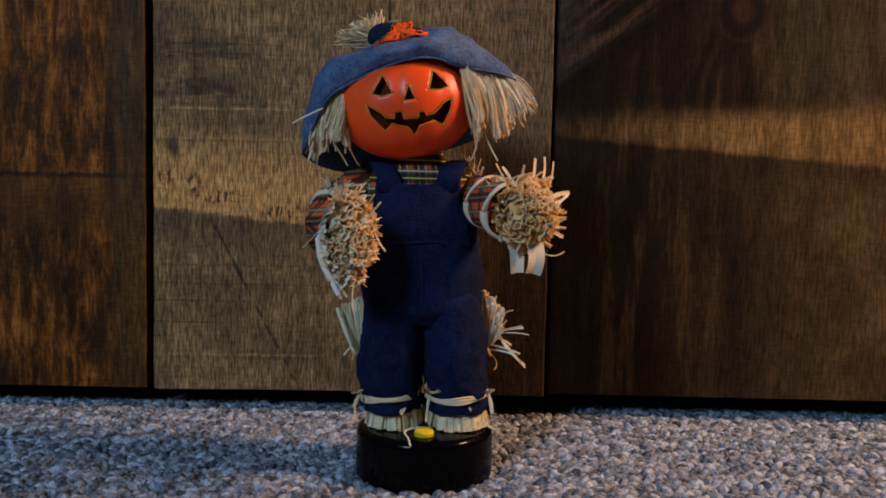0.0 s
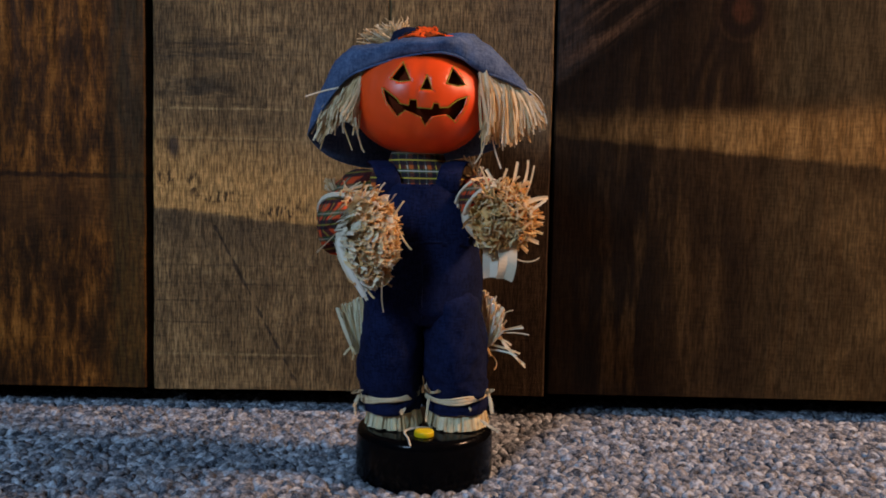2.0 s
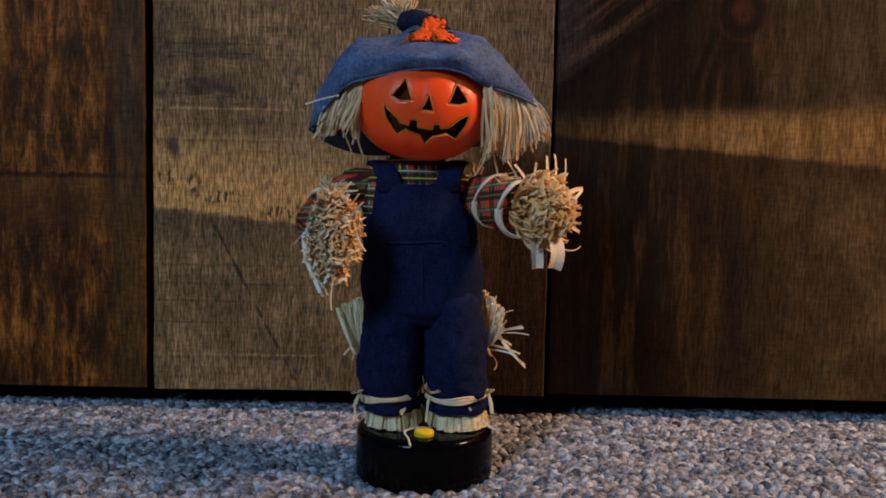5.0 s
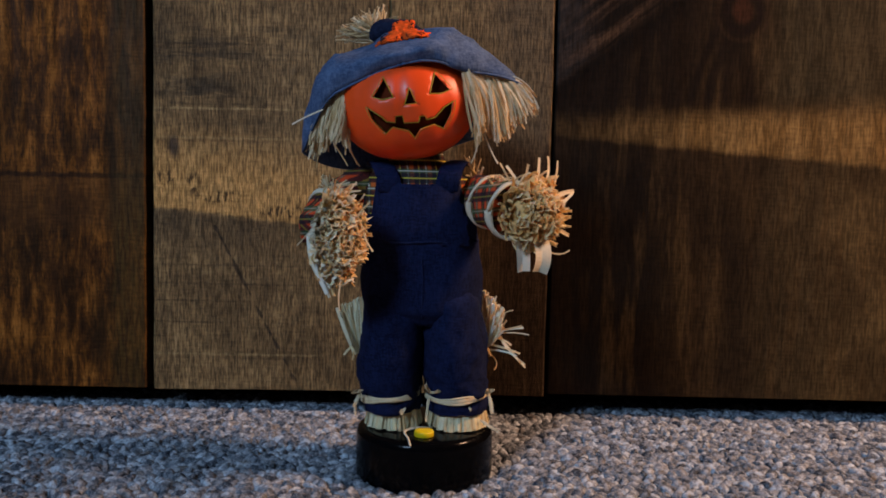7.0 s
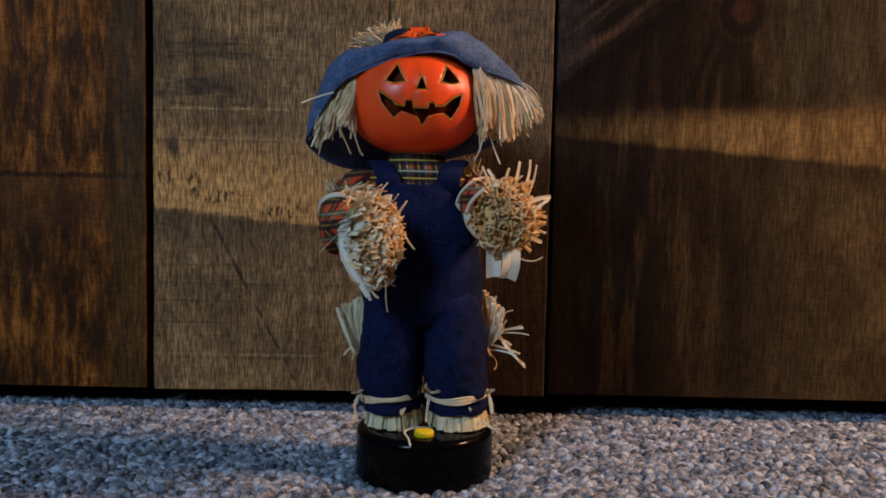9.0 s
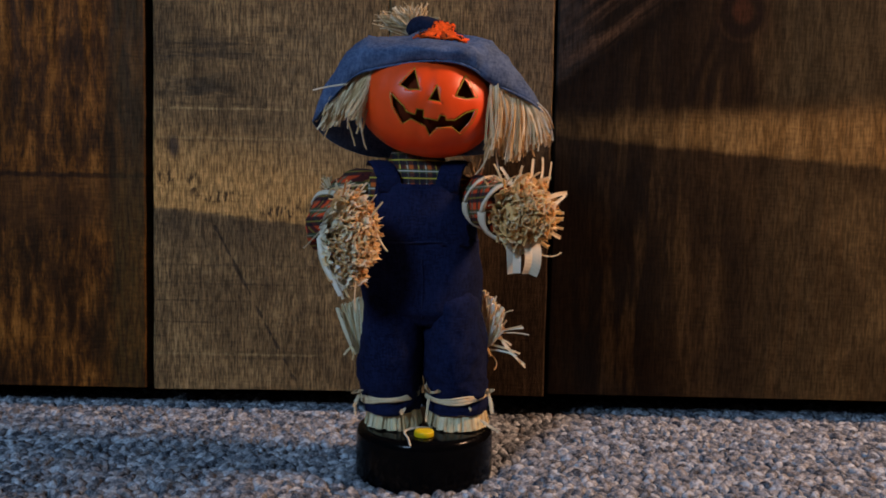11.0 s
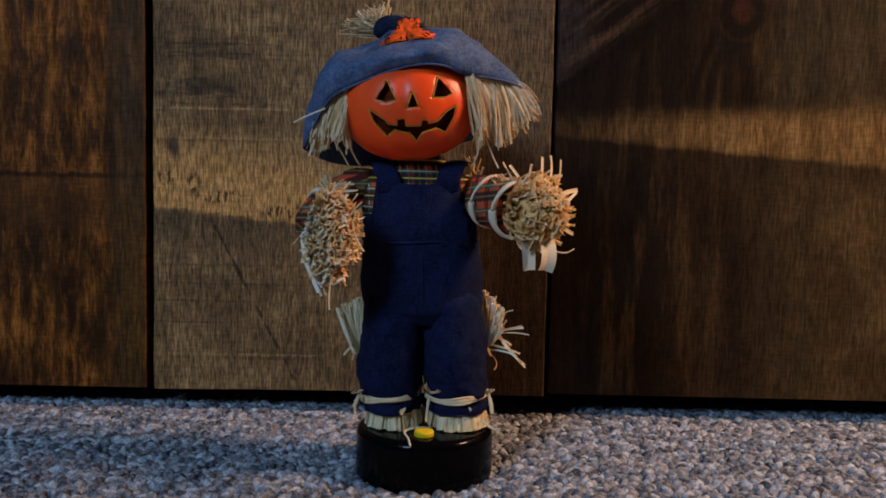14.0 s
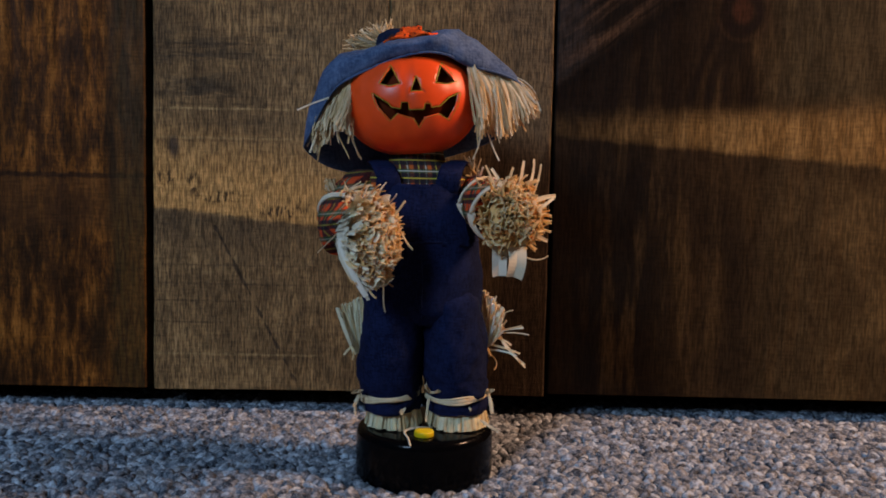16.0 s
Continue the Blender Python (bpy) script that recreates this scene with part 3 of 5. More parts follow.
def build_carpet():
    """Looped pile: one plump loop of yarn beside another."""
    r = np.random.RandomState(5)
    pitch = 0.0066
    xs, ys = np.arange(-0.75, 0.77, pitch), np.arange(-0.42, 0.200, pitch * 0.86)
    under = part("carpet_backing", box(-0.75, 0.77, -0.42, 0.205, -0.0012, 0.0004), M_BACKING, smooth=False)
    tagged(under, "dark backing between the carpet's loops", "carpet", kind="structure")
    k, m = 9, 6
    unit = []
    for j in range(m):
        a = -0.35 + (math.pi / 2 + 0.35) * j / (m - 1)
        for i in range(k):
            t = 2 * math.pi * i / k
            unit.append((math.cos(a) * math.cos(t), math.cos(a) * math.sin(t), math.sin(a)))
    unit = np.array(unit)
    faces = [(j * k + i, j * k + (i + 1) % k, (j + 1) * k + (i + 1) % k, (j + 1) * k + i) for j in range(m - 1) for i in range(k)]
    verts, quads = [], []
    for q, yy in enumerate(ys):
        for xx in xs:
            c = np.array([xx + (q % 2) * pitch * 0.5 + r.normal(0, 0.0010), yy + r.normal(0, 0.0009), 0.0012])
            turn = r.normal(0.25, 0.65)
            sx, sy, sz = r.uniform(0.0040, 0.0070), r.uniform(0.0024, 0.0037), r.uniform(0.0026, 0.0054)
            p = unit * (1 + r.normal(0, 0.06, (len(unit), 1))) * (sx, sy, sz)
            lean = r.normal(0, 0.25, 2)
            p[:, 0] += p[:, 2] * lean[0]
            p[:, 1] += p[:, 2] * lean[1]
            p[:, :2] = p[:, :2] @ np.array(((math.cos(turn), math.sin(turn)), (-math.sin(turn), math.cos(turn))))
            base = len(verts) * len(unit)
            verts.append(p + c)
            quads += [tuple(base + i for i in f) for f in faces]
    ob = part("carpet", (np.concatenate(verts), quads), M_YARN)
    tagged(ob, "looped-pile carpet of mixed grey, beige and brown yarn", "carpet", kind="stuff")


# ---- the scarecrow ----
HEAD_PIVOT = (-0.0035, 0.0020, 0.1970)
ARM_A_PIVOT, ARM_A_AXIS = (-0.0376, 0.0022, 0.1855), (0.016, -0.294, 0.956)
ARM_B_PIVOT, ARM_B_AXIS = (0.0303, 0.0028, 0.1849), (-0.179, -0.069, 0.981)


def build_base(toy):
    prof = [(0.0, 0.0352), (0.040, 0.0352), (0.0425, 0.0348), (0.0440, 0.0336), (0.0449, 0.0316), (0.0453, 0.029), (0.0455, 0.006), (0.0455, 0.0), (0.0, 0.0)]
    bm = bmesh.new()
    k = 96
    rings = [[bm.verts.new((max(rad, 1e-4) * math.cos(2 * math.pi * i / k), max(rad, 1e-4) * math.sin(2 * math.pi * i / k), z)) for i in range(k)] for rad, z in prof]
    for a, b in zip(rings, rings[1:]):
        for i in range(k):
            bm.faces.new((a[i], a[(i + 1) % k], b[(i + 1) % k], b[i]))
    base = part("base", bm, M_BASE, toy, "round glossy black plastic base")
    bx, by = (0.0002, -0.0274, 0.0352)[:2]
    bm = loft([oval(bx, by, z, r, r, 32, 2.0) for r, z in ((0.0060, 0.0350), (0.0063, 0.0354), (0.0063, 0.0378), (0.0060, 0.0384), (0.0052, 0.0386))])
    part("push_button", bm, M_BUTTON, base, "yellow plastic push button")
    s = tube([(0.0053, -0.0126, 0.0360), (-0.0030, -0.0199, 0.0380), (-0.0094, -0.0224, 0.0375), (-0.0121, -0.0269, 0.0366), (-0.0095, -0.0371, 0.0362), (-0.0076, -0.0478, 0.0350)], 0.0007, 30, 6)
    part("raffia_strand", s, M_RAFFIA, base, "loose curl of raffia")


def leg(toy, rows, seed, cx_tie, feet):
    """rows: centre x, half width, half depth, height."""
    rings = []
    for (x, a, d, z), (x2, a2, d2, z2) in zip(rows, rows[1:]):
        for q in range(6):
            t = q / 6
            rings.append(oval(x + (x2 - x) * t, 0.001, z + (z2 - z) * t, a + (a2 - a) * t, d + (d2 - d) * t, 48))
    x, a, d, z = rows[-1]
    rings.append(oval(x, 0.001, z, a, d, 48))
    bm = rumple(rumple(loft(rings), 0.0026, 48, seed), 0.0010, 170, seed)
    part("trouser_leg", bm, M_OVERALL, toy)
    # tied raffia above the hem
    tx, ta, td, tz, tilt = cx_tie
    for up, thick, flat in ((0.0, 0.0017, 0.45), (0.0013, 0.0008, 1.0), (-0.0011, 0.0009, 1.0)):
        pts = [(tx + ta * math.cos(u), 0.001 + td * math.sin(u), tz + up + tilt * math.cos(u) + (0.0006 + 0.3 * abs(up)) * math.sin(3 * u + seed + 900 * up)) for u in np.linspace(0, 2 * math.pi, 15)]
        part("raffia_tie", tube(pts, thick, 60, 8, flat), M_TIE, toy, "pale raffia tied round the trouser hem")
    # straw foot: cut stalks
    fx, fa, fd, top, low = feet
    s = Strands(seed + 7)
    for i in range(260):
        u, rho = s.r.uniform(0, 2 * math.pi), math.sqrt(s.r.random())
        rho = rho if i % 2 else s.r.uniform(0.86, 1.0)
        c, n = math.cos(u), math.sin(u)
        a0 = Vector((fx + fa * 0.86 * rho * c, 0.001 + fd * 0.86 * rho * n, top))
        end = Vector((fx + fa * 1.06 * rho * c, 0.001 + fd * 1.1 * rho * n, low + s.r.uniform(0, 0.0018))) + Vector((s.r.uniform(-0.0012, 0.0012), 0, 0))
        s.add(a0, (a0 + end) / 2 + jitter(s.r, 0.0006), end, s.r.uniform(0.0018, 0.0036), (c, n, 0), 0.0005, 3, 1.0)
    part("straw_foot", s.done(), M_FEET, toy, "cut straw stalks standing on the base", smooth=False)


def build_legs(toy):
    heights = (0.1380, 0.1200, 0.1020, 0.0850, 0.0700, 0.0600, 0.0545, 0.0500, 0.0462)
    depths = (0.0220, 0.0292, 0.0308, 0.0295, 0.027, 0.0245, 0.0225, 0.0236, 0.0232)
    sides_a = ((-0.0350, -0.0016), (-0.0420, -0.0016), (-0.0425, -0.0016), (-0.0438, -0.0017), (-0.0432, -0.0022), (-0.0420, -0.0028), (-0.0400, -0.0042), (-0.0407, -0.0037), (-0.0399, -0.0044))
    sides_b = ((-0.0031, 0.0280), (-0.0031, 0.0350), (-0.0024, 0.0384), (-0.0017, 0.0407), (-0.0011, 0.0414), (-0.0002, 0.0412), (0.0014, 0.0402), (0.0008, 0.0411), (0.0016, 0.0405))
    for sides, seed, tie, feet in ((sides_a, 1.3, (-0.0227, 0.0195, 0.0243, 0.0560, 0.0026), (-0.0206, 0.0182, 0.0215, 0.0530, 0.0354)), (sides_b, 4.1, (0.0206, 0.0206, 0.0243, 0.0562, 0.0010), (0.0217, 0.0200, 0.0215, 0.0530, 0.0354))):
        leg(toy, [((a + b) / 2, (b - a) / 2, d, z) for (a, b), d, z in zip(sides, depths, heights)], seed, tie, feet)
    # knots and loose ends of the ties
    s = Strands(31)
    for x0, x1, z0, dz in ((-0.0425, -0.0442, 0.058, -0.011), (-0.0420, -0.0462, 0.058, -0.006), (-0.0423, -0.0400, 0.059, 0.004), (-0.0415, -0.0470, 0.060, 0.001), (0.0420, 0.0432, 0.060, -0.012), (0.0415, 0.0400, 0.060, 0.005), (0.0412, 0.0438, 0.061, 0.004), (0.0040, 0.0005, 0.060, 0.007), (0.0035, 0.0015, 0.057, -0.013), (0.0045, 0.0090, 0.060, 0.003), (0.0360, 0.0475, 0.043, -0.006), (-0.0130, -0.0145, 0.052, -0.004), (0.0300, 0.0290, 0.054, -0.004)):
        for q in range(2):
            a, c = Vector((x0, -0.016, z0)) + jitter(s.r, 0.0008), Vector((x1, -0.023, z0 + dz)) + jitter(s.r, 0.0010)
            s.add(a, (a + c) / 2 + jitter(s.r, 0.002), c, s.r.uniform(0.0009, 0.0019), (0, -1, 0.2), 0.0005, 5, 0.8, 0.4)
    part("tie_end", s.done(), M_TIE, toy, "frayed loose raffia tie ends", smooth=False)


def build_body(toy):
    # plaid shirt under the bib, up to the collar
    rows = [(-0.004, 0.0360, 0.0300, 0.150), (-0.0055, 0.0365, 0.030, 0.165), (-0.0065, 0.0375, 0.029, 0.180), (-0.0072, 0.0370, 0.027, 0.190), (-0.0078, 0.0330, 0.0255, 0.1985), (-0.0082, 0.0255, 0.0225, 0.2045), (-0.0083, 0.0185, 0.0195, 0.2085), (-0.0083, 0.0170, 0.018, 0.2150), (-0.0083, 0.0165, 0.0175, 0.222)]
    rings = []
    for a, b in zip(rows, rows[1:]):
        for q in range(4):
            t = q / 4
            x, w, d, z = (i + (j - i) * t for i, j in zip(a, b))
            rings.append(oval(x, 0.002, z, w, d, 56, 2.2))
    part("shirt", rumple(loft(rings), 0.0011, 90, 2.0), M_SHIRT, toy, "orange, black and green plaid shirt")
    # seat and waist of the overalls
    rows = [(-0.0030, 0.0330, 0.024, 0.1040), (-0.0032, 0.0385, 0.0315, 0.1130), (-0.0038, 0.0398, 0.0335, 0.1250), (-0.0042, 0.0400, 0.0340, 0.1370), (-0.0042, 0.0388, 0.0335, 0.1480), (-0.0045, 0.0380, 0.0330, 0.1570), (-0.0050, 0.0376, 0.0325, 0.1640), (-0.0055, 0.0376, 0.0312, 0.1720), (-0.0055, 0.0372, 0.0300, 0.1760)]
    rings = []
    for a, b in zip(rows, rows[1:]):
        for q in range(4):
            t = q / 4
            x, w, d, z = (i + (j - i) * t for i, j in zip(a, b))
            rings.append(oval(x, 0.002, z, w, d, 64, 2.3))
    part("overalls_seat", rumple(loft(rings), 0.0013, 70, 5.0), M_OVERALL, toy, "dark navy denim overalls")
    # bib: a curved panel over the chest
    bm = bmesh.new()
    n, m = 18, 16
    outer = []
    for j in range(m + 1):
        t = j / m
        z = 0.1560 + (0.1962 - 0.1560) * t
        half = 0.0335 + (0.0262 - 0.0335) * t ** 0.9
        cx = -0.0046 - 0.0022 * t
        row = []
        for i in range(n + 1):
            u = i / n * 2 - 1
            dip = -0.0022 * (1 - u * u) * t ** 6
            x = cx + half * u
            y = 0.002 - (0.0322 + 0.0022 * min(1.0, t / 0.2)) * (1 - abs(u * 0.80) ** 2.6) ** 0.42 + 0.0028 * t
            row.append(bm.verts.new((x, y, z + dip + 0.0004 * noise.noise(Vector((x * 90, 0, z * 90))))))
        outer.append(row)
    for a, b in zip(outer, outer[1:]):
        for i in range(n):
            bm.faces.new((a[i], a[i + 1], b[i + 1], b[i]))
    bmesh.ops.solidify(bm, geom=bm.faces[:], thickness=0.0016)
    part("bib", rumple(bm, 0.0007, 120, 3.0), M_OVERALL, toy, "navy denim bib")
    # waist seam, bib hem and centre seam
    part("waist_seam", tube([(-0.0050 + 0.0378 * math.sin(u), 0.002 - 0.0338 * math.cos(u) ** 0.8 if math.cos(u) > 0 else 0.002, 0.1582 + 0.0006 * math.sin(5 * u)) for u in np.linspace(-1.45, 1.45, 13)], 0.0008, 40, 6), M_SEAM, toy)
    part("centre_seam", tube([(-0.0032, -0.0330, 0.148), (-0.0025, -0.0335, 0.135), (-0.0026, -0.0320, 0.122), (-0.0028, -0.0270, 0.110)], 0.00025, 20, 6), M_SEAM, toy)
    # straps
    for knots in ([(-0.0240, -0.0255, 0.1890), (-0.0247, -0.0275, 0.1952), (-0.0264, -0.0255, 0.2012), (-0.0296, -0.0160, 0.2059), (-0.0333, -0.0020, 0.2081), (-0.0355, 0.0160, 0.2067)],
                  [(0.0112, -0.0255, 0.1897), (0.0121, -0.0275, 0.1960), (0.0137, -0.0255, 0.2020), (0.0158, -0.0160, 0.2069), (0.0189, -0.0020, 0.2092), (0.0192, 0.0160, 0.2079)]):
        bm = tube(knots, 0.0013, 30, 16, 5.8, (1, 0, 0))
        part("strap", rumple(bm, 0.0005, 150), M_OVERALL, toy, "navy denim shoulder strap")
    # straw showing at the hips behind the trousers
    s = Strands(12)
    for i in range(150):
        t = s.r.random()
        tip = Vector((-0.0590, 0.0100, 0.1105)).lerp(Vector((-0.0430, 0.0140, 0.1165)), t) + jitter(s.r, 0.0018)
        root = Vector((-0.0485, 0.0090, 0.0790)).lerp(Vector((-0.0425, 0.0130, 0.0830)), t) + jitter(s.r, 0.0012)
        if i % 5 == 0:
            tip = tip.lerp(root, s.r.uniform(0.1, 0.5))
        s.add(root, (root + tip) / 2 + jitter(s.r, 0.0022), tip, s.r.uniform(0.0004, 0.0011), (s.r.uniform(-0.9, 0.9), -1, s.r.uniform(-0.3, 0.3)), 0.0004, 5, 0.9, 0.4)
    for a, b, c, w in (((-0.0600, 0.003, 0.1112), (-0.0560, 0.001, 0.0990), (-0.0500, 0.002, 0.0850), 0.0020), ((-0.0592, 0.003, 0.1085), (-0.0548, 0.001, 0.1000), (-0.0516, 0.001, 0.0890), 0.0014), ((-0.0500, 0.002, 0.0850), (-0.0530, 0.000, 0.0830), (-0.0545, 0.000, 0.0800), 0.0016), ((-0.0490, 0.002, 0.0850), (-0.0475, 0.000, 0.0810), (-0.0490, 0.000, 0.0770), 0.0013), ((-0.0510, 0.002, 0.0860), (-0.0490, 0.000, 0.0850), (-0.0470, 0.000, 0.0815), 0.0015)):
        s.add(a, b, c, w, (0.3, -1, 0.2), 0.0005, 7, 0.8, 0.5)
    part("hip_straw", s.done(), M_FEET, toy, "tuft of pale greenish straw at the hip", smooth=False)
    s = Strands(13)
    for i in range(280):
        t = s.r.random()
        root = Vector((0.0370, 0.0030, 0.0880)).lerp(Vector((0.0430, 0.0020, 0.0900)), t) + jitter(s.r, 0.0018)
        tip = Vector((0.0360, 0.0020, 0.1240)).lerp(Vector((0.0500, 0.0010, 0.1110)), t) + jitter(s.r, 0.0022)
        if t < 0.6:
            tip.z = max(tip.z, 0.1180 + s.r.uniform(-0.003, 0.004))
        if i % 4 == 0:
            tip = tip.lerp(root, s.r.uniform(0.1, 0.6)) + Vector((s.r.uniform(0, 0.005), -0.004, 0))
        s.add(root, (root + tip) / 2 + jitter(s.r, 0.0022), tip, s.r.uniform(0.0005, 0.0017), (s.r.uniform(-0.9, 0.9), -1, s.r.uniform(-0.3, 0.3)), 0.0004, 5, 1.0, 0.5)
    for a, b, c, w in (((0.0440, 0.004, 0.0960), (0.0540, 0.002, 0.1000), (0.0642, 0.000, 0.1008), 0.0014), ((0.0450, 0.004, 0.0975), (0.0540, 0.002, 0.0990), (0.0632, 0.000, 0.1022), 0.0011), ((0.0440, 0.004, 0.0950), (0.0560, 0.002, 0.0985), (0.0681, 0.000, 0.0962), 0.0007),
                       ((0.0473, 0.004, 0.0985), (0.0500, 0.001, 0.0880), (0.0655, -0.002, 0.0762), 0.0017), ((0.0480, 0.004, 0.0960), (0.0540, 0.001, 0.0870), (0.0660, -0.002, 0.0745), 0.0014), ((0.0500, 0.004, 0.0930), (0.0560, 0.001, 0.0850), (0.0630, -0.002, 0.0775), 0.0012),
                       ((0.0420, 0.004, 0.0885), (0.0520, 0.001, 0.0875), (0.0622, -0.002, 0.0838), 0.0014), ((0.0425, 0.004, 0.0850), (0.0520, 0.001, 0.0855), (0.0600, -0.002, 0.0822), 0.0012), ((0.0368, 0.004, 0.0925), (0.0405, 0.001, 0.0880), (0.0432, -0.002, 0.0820), 0.0015),
                       ((0.0420, 0.004, 0.0830), (0.0500, 0.001, 0.0770), (0.0455, -0.002, 0.0728), 0.0008), ((0.0455, 0.004, 0.1060), (0.0510, 0.001, 0.1110), (0.0568, -0.002, 0.1128), 0.0007), ((0.0440, 0.004, 0.1050), (0.0480, 0.001, 0.1120), (0.0506, -0.002, 0.1140), 0.0024), ((0.0470, 0.004, 0.0930), (0.0540, 0.000, 0.0920), (0.0560, -0.004, 0.0895), 0.0012), ((0.0400, 0.004, 0.1000), (0.0440, 0.000, 0.1080), (0.0430, -0.004, 0.1170), 0.0026)):
        s.add(a, b, c, w, (0.1, -1, 0.3), 0.0005, 7, 1.0, 0.5)
    part("hip_straw", s.done(), M_CORN, toy, "frayed tuft of tan straw at the hip", smooth=False)
    # straw poking from the shoulder
    s = Strands(15)
    for i in range(16):
        root = Vector((0.0308, 0.0040, 0.1967)) + jitter(s.r, 0.002)
        tip = Vector((0.0284, -0.0040, 0.2075)) + jitter(s.r, 0.007)
        s.add(root, (root + tip) / 2 + jitter(s.r, 0.002), tip, s.r.uniform(0.0008, 0.0018), None, 0.0004, 4)
    part("shoulder_straw", s.done(), M_STRAW, toy, smooth=False)


def husk_fist(wrist, face, ru, rv, count, seed, curl=0.5, dome=0.3, wide=0.006, even=0.6, loose=0.05):
    """A brush of curled husk leaves from the wrist to the cut face; ru, rv: half width and half height of the face."""
    s = Strands(seed)
    w, f = Vector(wrist), Vector(face)
    d = (f - w).normalized()
    side = d.cross(Vector((0, 0, 1))).normalized()
    up = side.cross(d)
    length = (f - w).length
    for i in range(count):
        rho = (i + s.r.random()) / count
        rho = rho ** even
        a = s.r.uniform(0, 2 * math.pi)
        c, n = math.cos(a), math.sin(a)
        radial = side * (c * ru) + up * (n * rv)
        out = radial.normalized()
        root = w + radial * (0.40 * rho) + jitter(s.r, 0.0010)
        end = f + radial * (rho * s.r.uniform(0.92, 1.14)) - d * (length * (dome * rho ** 2.2 + s.r.uniform(-loose, loose)))
        bend = root + d * length * s.r.uniform(0.45, 0.65) + radial * (rho * s.r.uniform(0.45, 0.62)) + jitter(s.r, 0.0012)
        s.add(root, bend, end + jitter(s.r, 0.0009), s.r.uniform(0.0026, wide), out + jitter(s.r, 0.55), 0.0004, 6, s.r.uniform(0.7, 1.25), s.r.uniform(-0.4, 1.4) * curl)
    # ragged outer leaves whose tips curl back
    for i in range(count // 9):
        a = s.r.uniform(0, 2 * math.pi)
        radial = side * (math.cos(a) * ru) + up * (math.sin(a) * rv)
        root = w + radial * 0.62 + d * length * s.r.uniform(0.0, 0.3)
        end = f + radial * s.r.uniform(1.05, 1.32) - d * length * s.r.uniform(0.15, 0.55)
        s.add(root, root.lerp(end, 0.55) + radial * 0.22, end + jitter(s.r, 0.002), s.r.uniform(0.0014, 0.0042), radial.normalized() + jitter(s.r, 0.5), 0.0004, 6, s.r.uniform(0.3, 0.9), s.r.uniform(0.2, 1.2))
    return s, side, up, d


def husk_core(wrist, face, ru, rv):
    """The packed middle of a fist, a little short of the leaf ends."""
    w, f = Vector(wrist), Vector(face)
    d = (f - w).normalized()
    side = d.cross(Vector((0, 0, 1))).normalized()
    up = side.cross(d)
    rings = []
    for t, k in ((0.0, 0.40), (0.2, 0.52), (0.4, 0.70), (0.55, 0.80), (0.68, 0.78), (0.78, 0.66), (0.85, 0.46), (0.89, 0.22)):
        c = w.lerp(f, t)
        rings.append([c + side * (math.cos(a) * ru * k) + up * (math.sin(a) * rv * k) for a in np.linspace(0, 2 * math.pi, 36, endpoint=False)])
    return rumple(loft(rings), 0.0022, 220, 3.0)


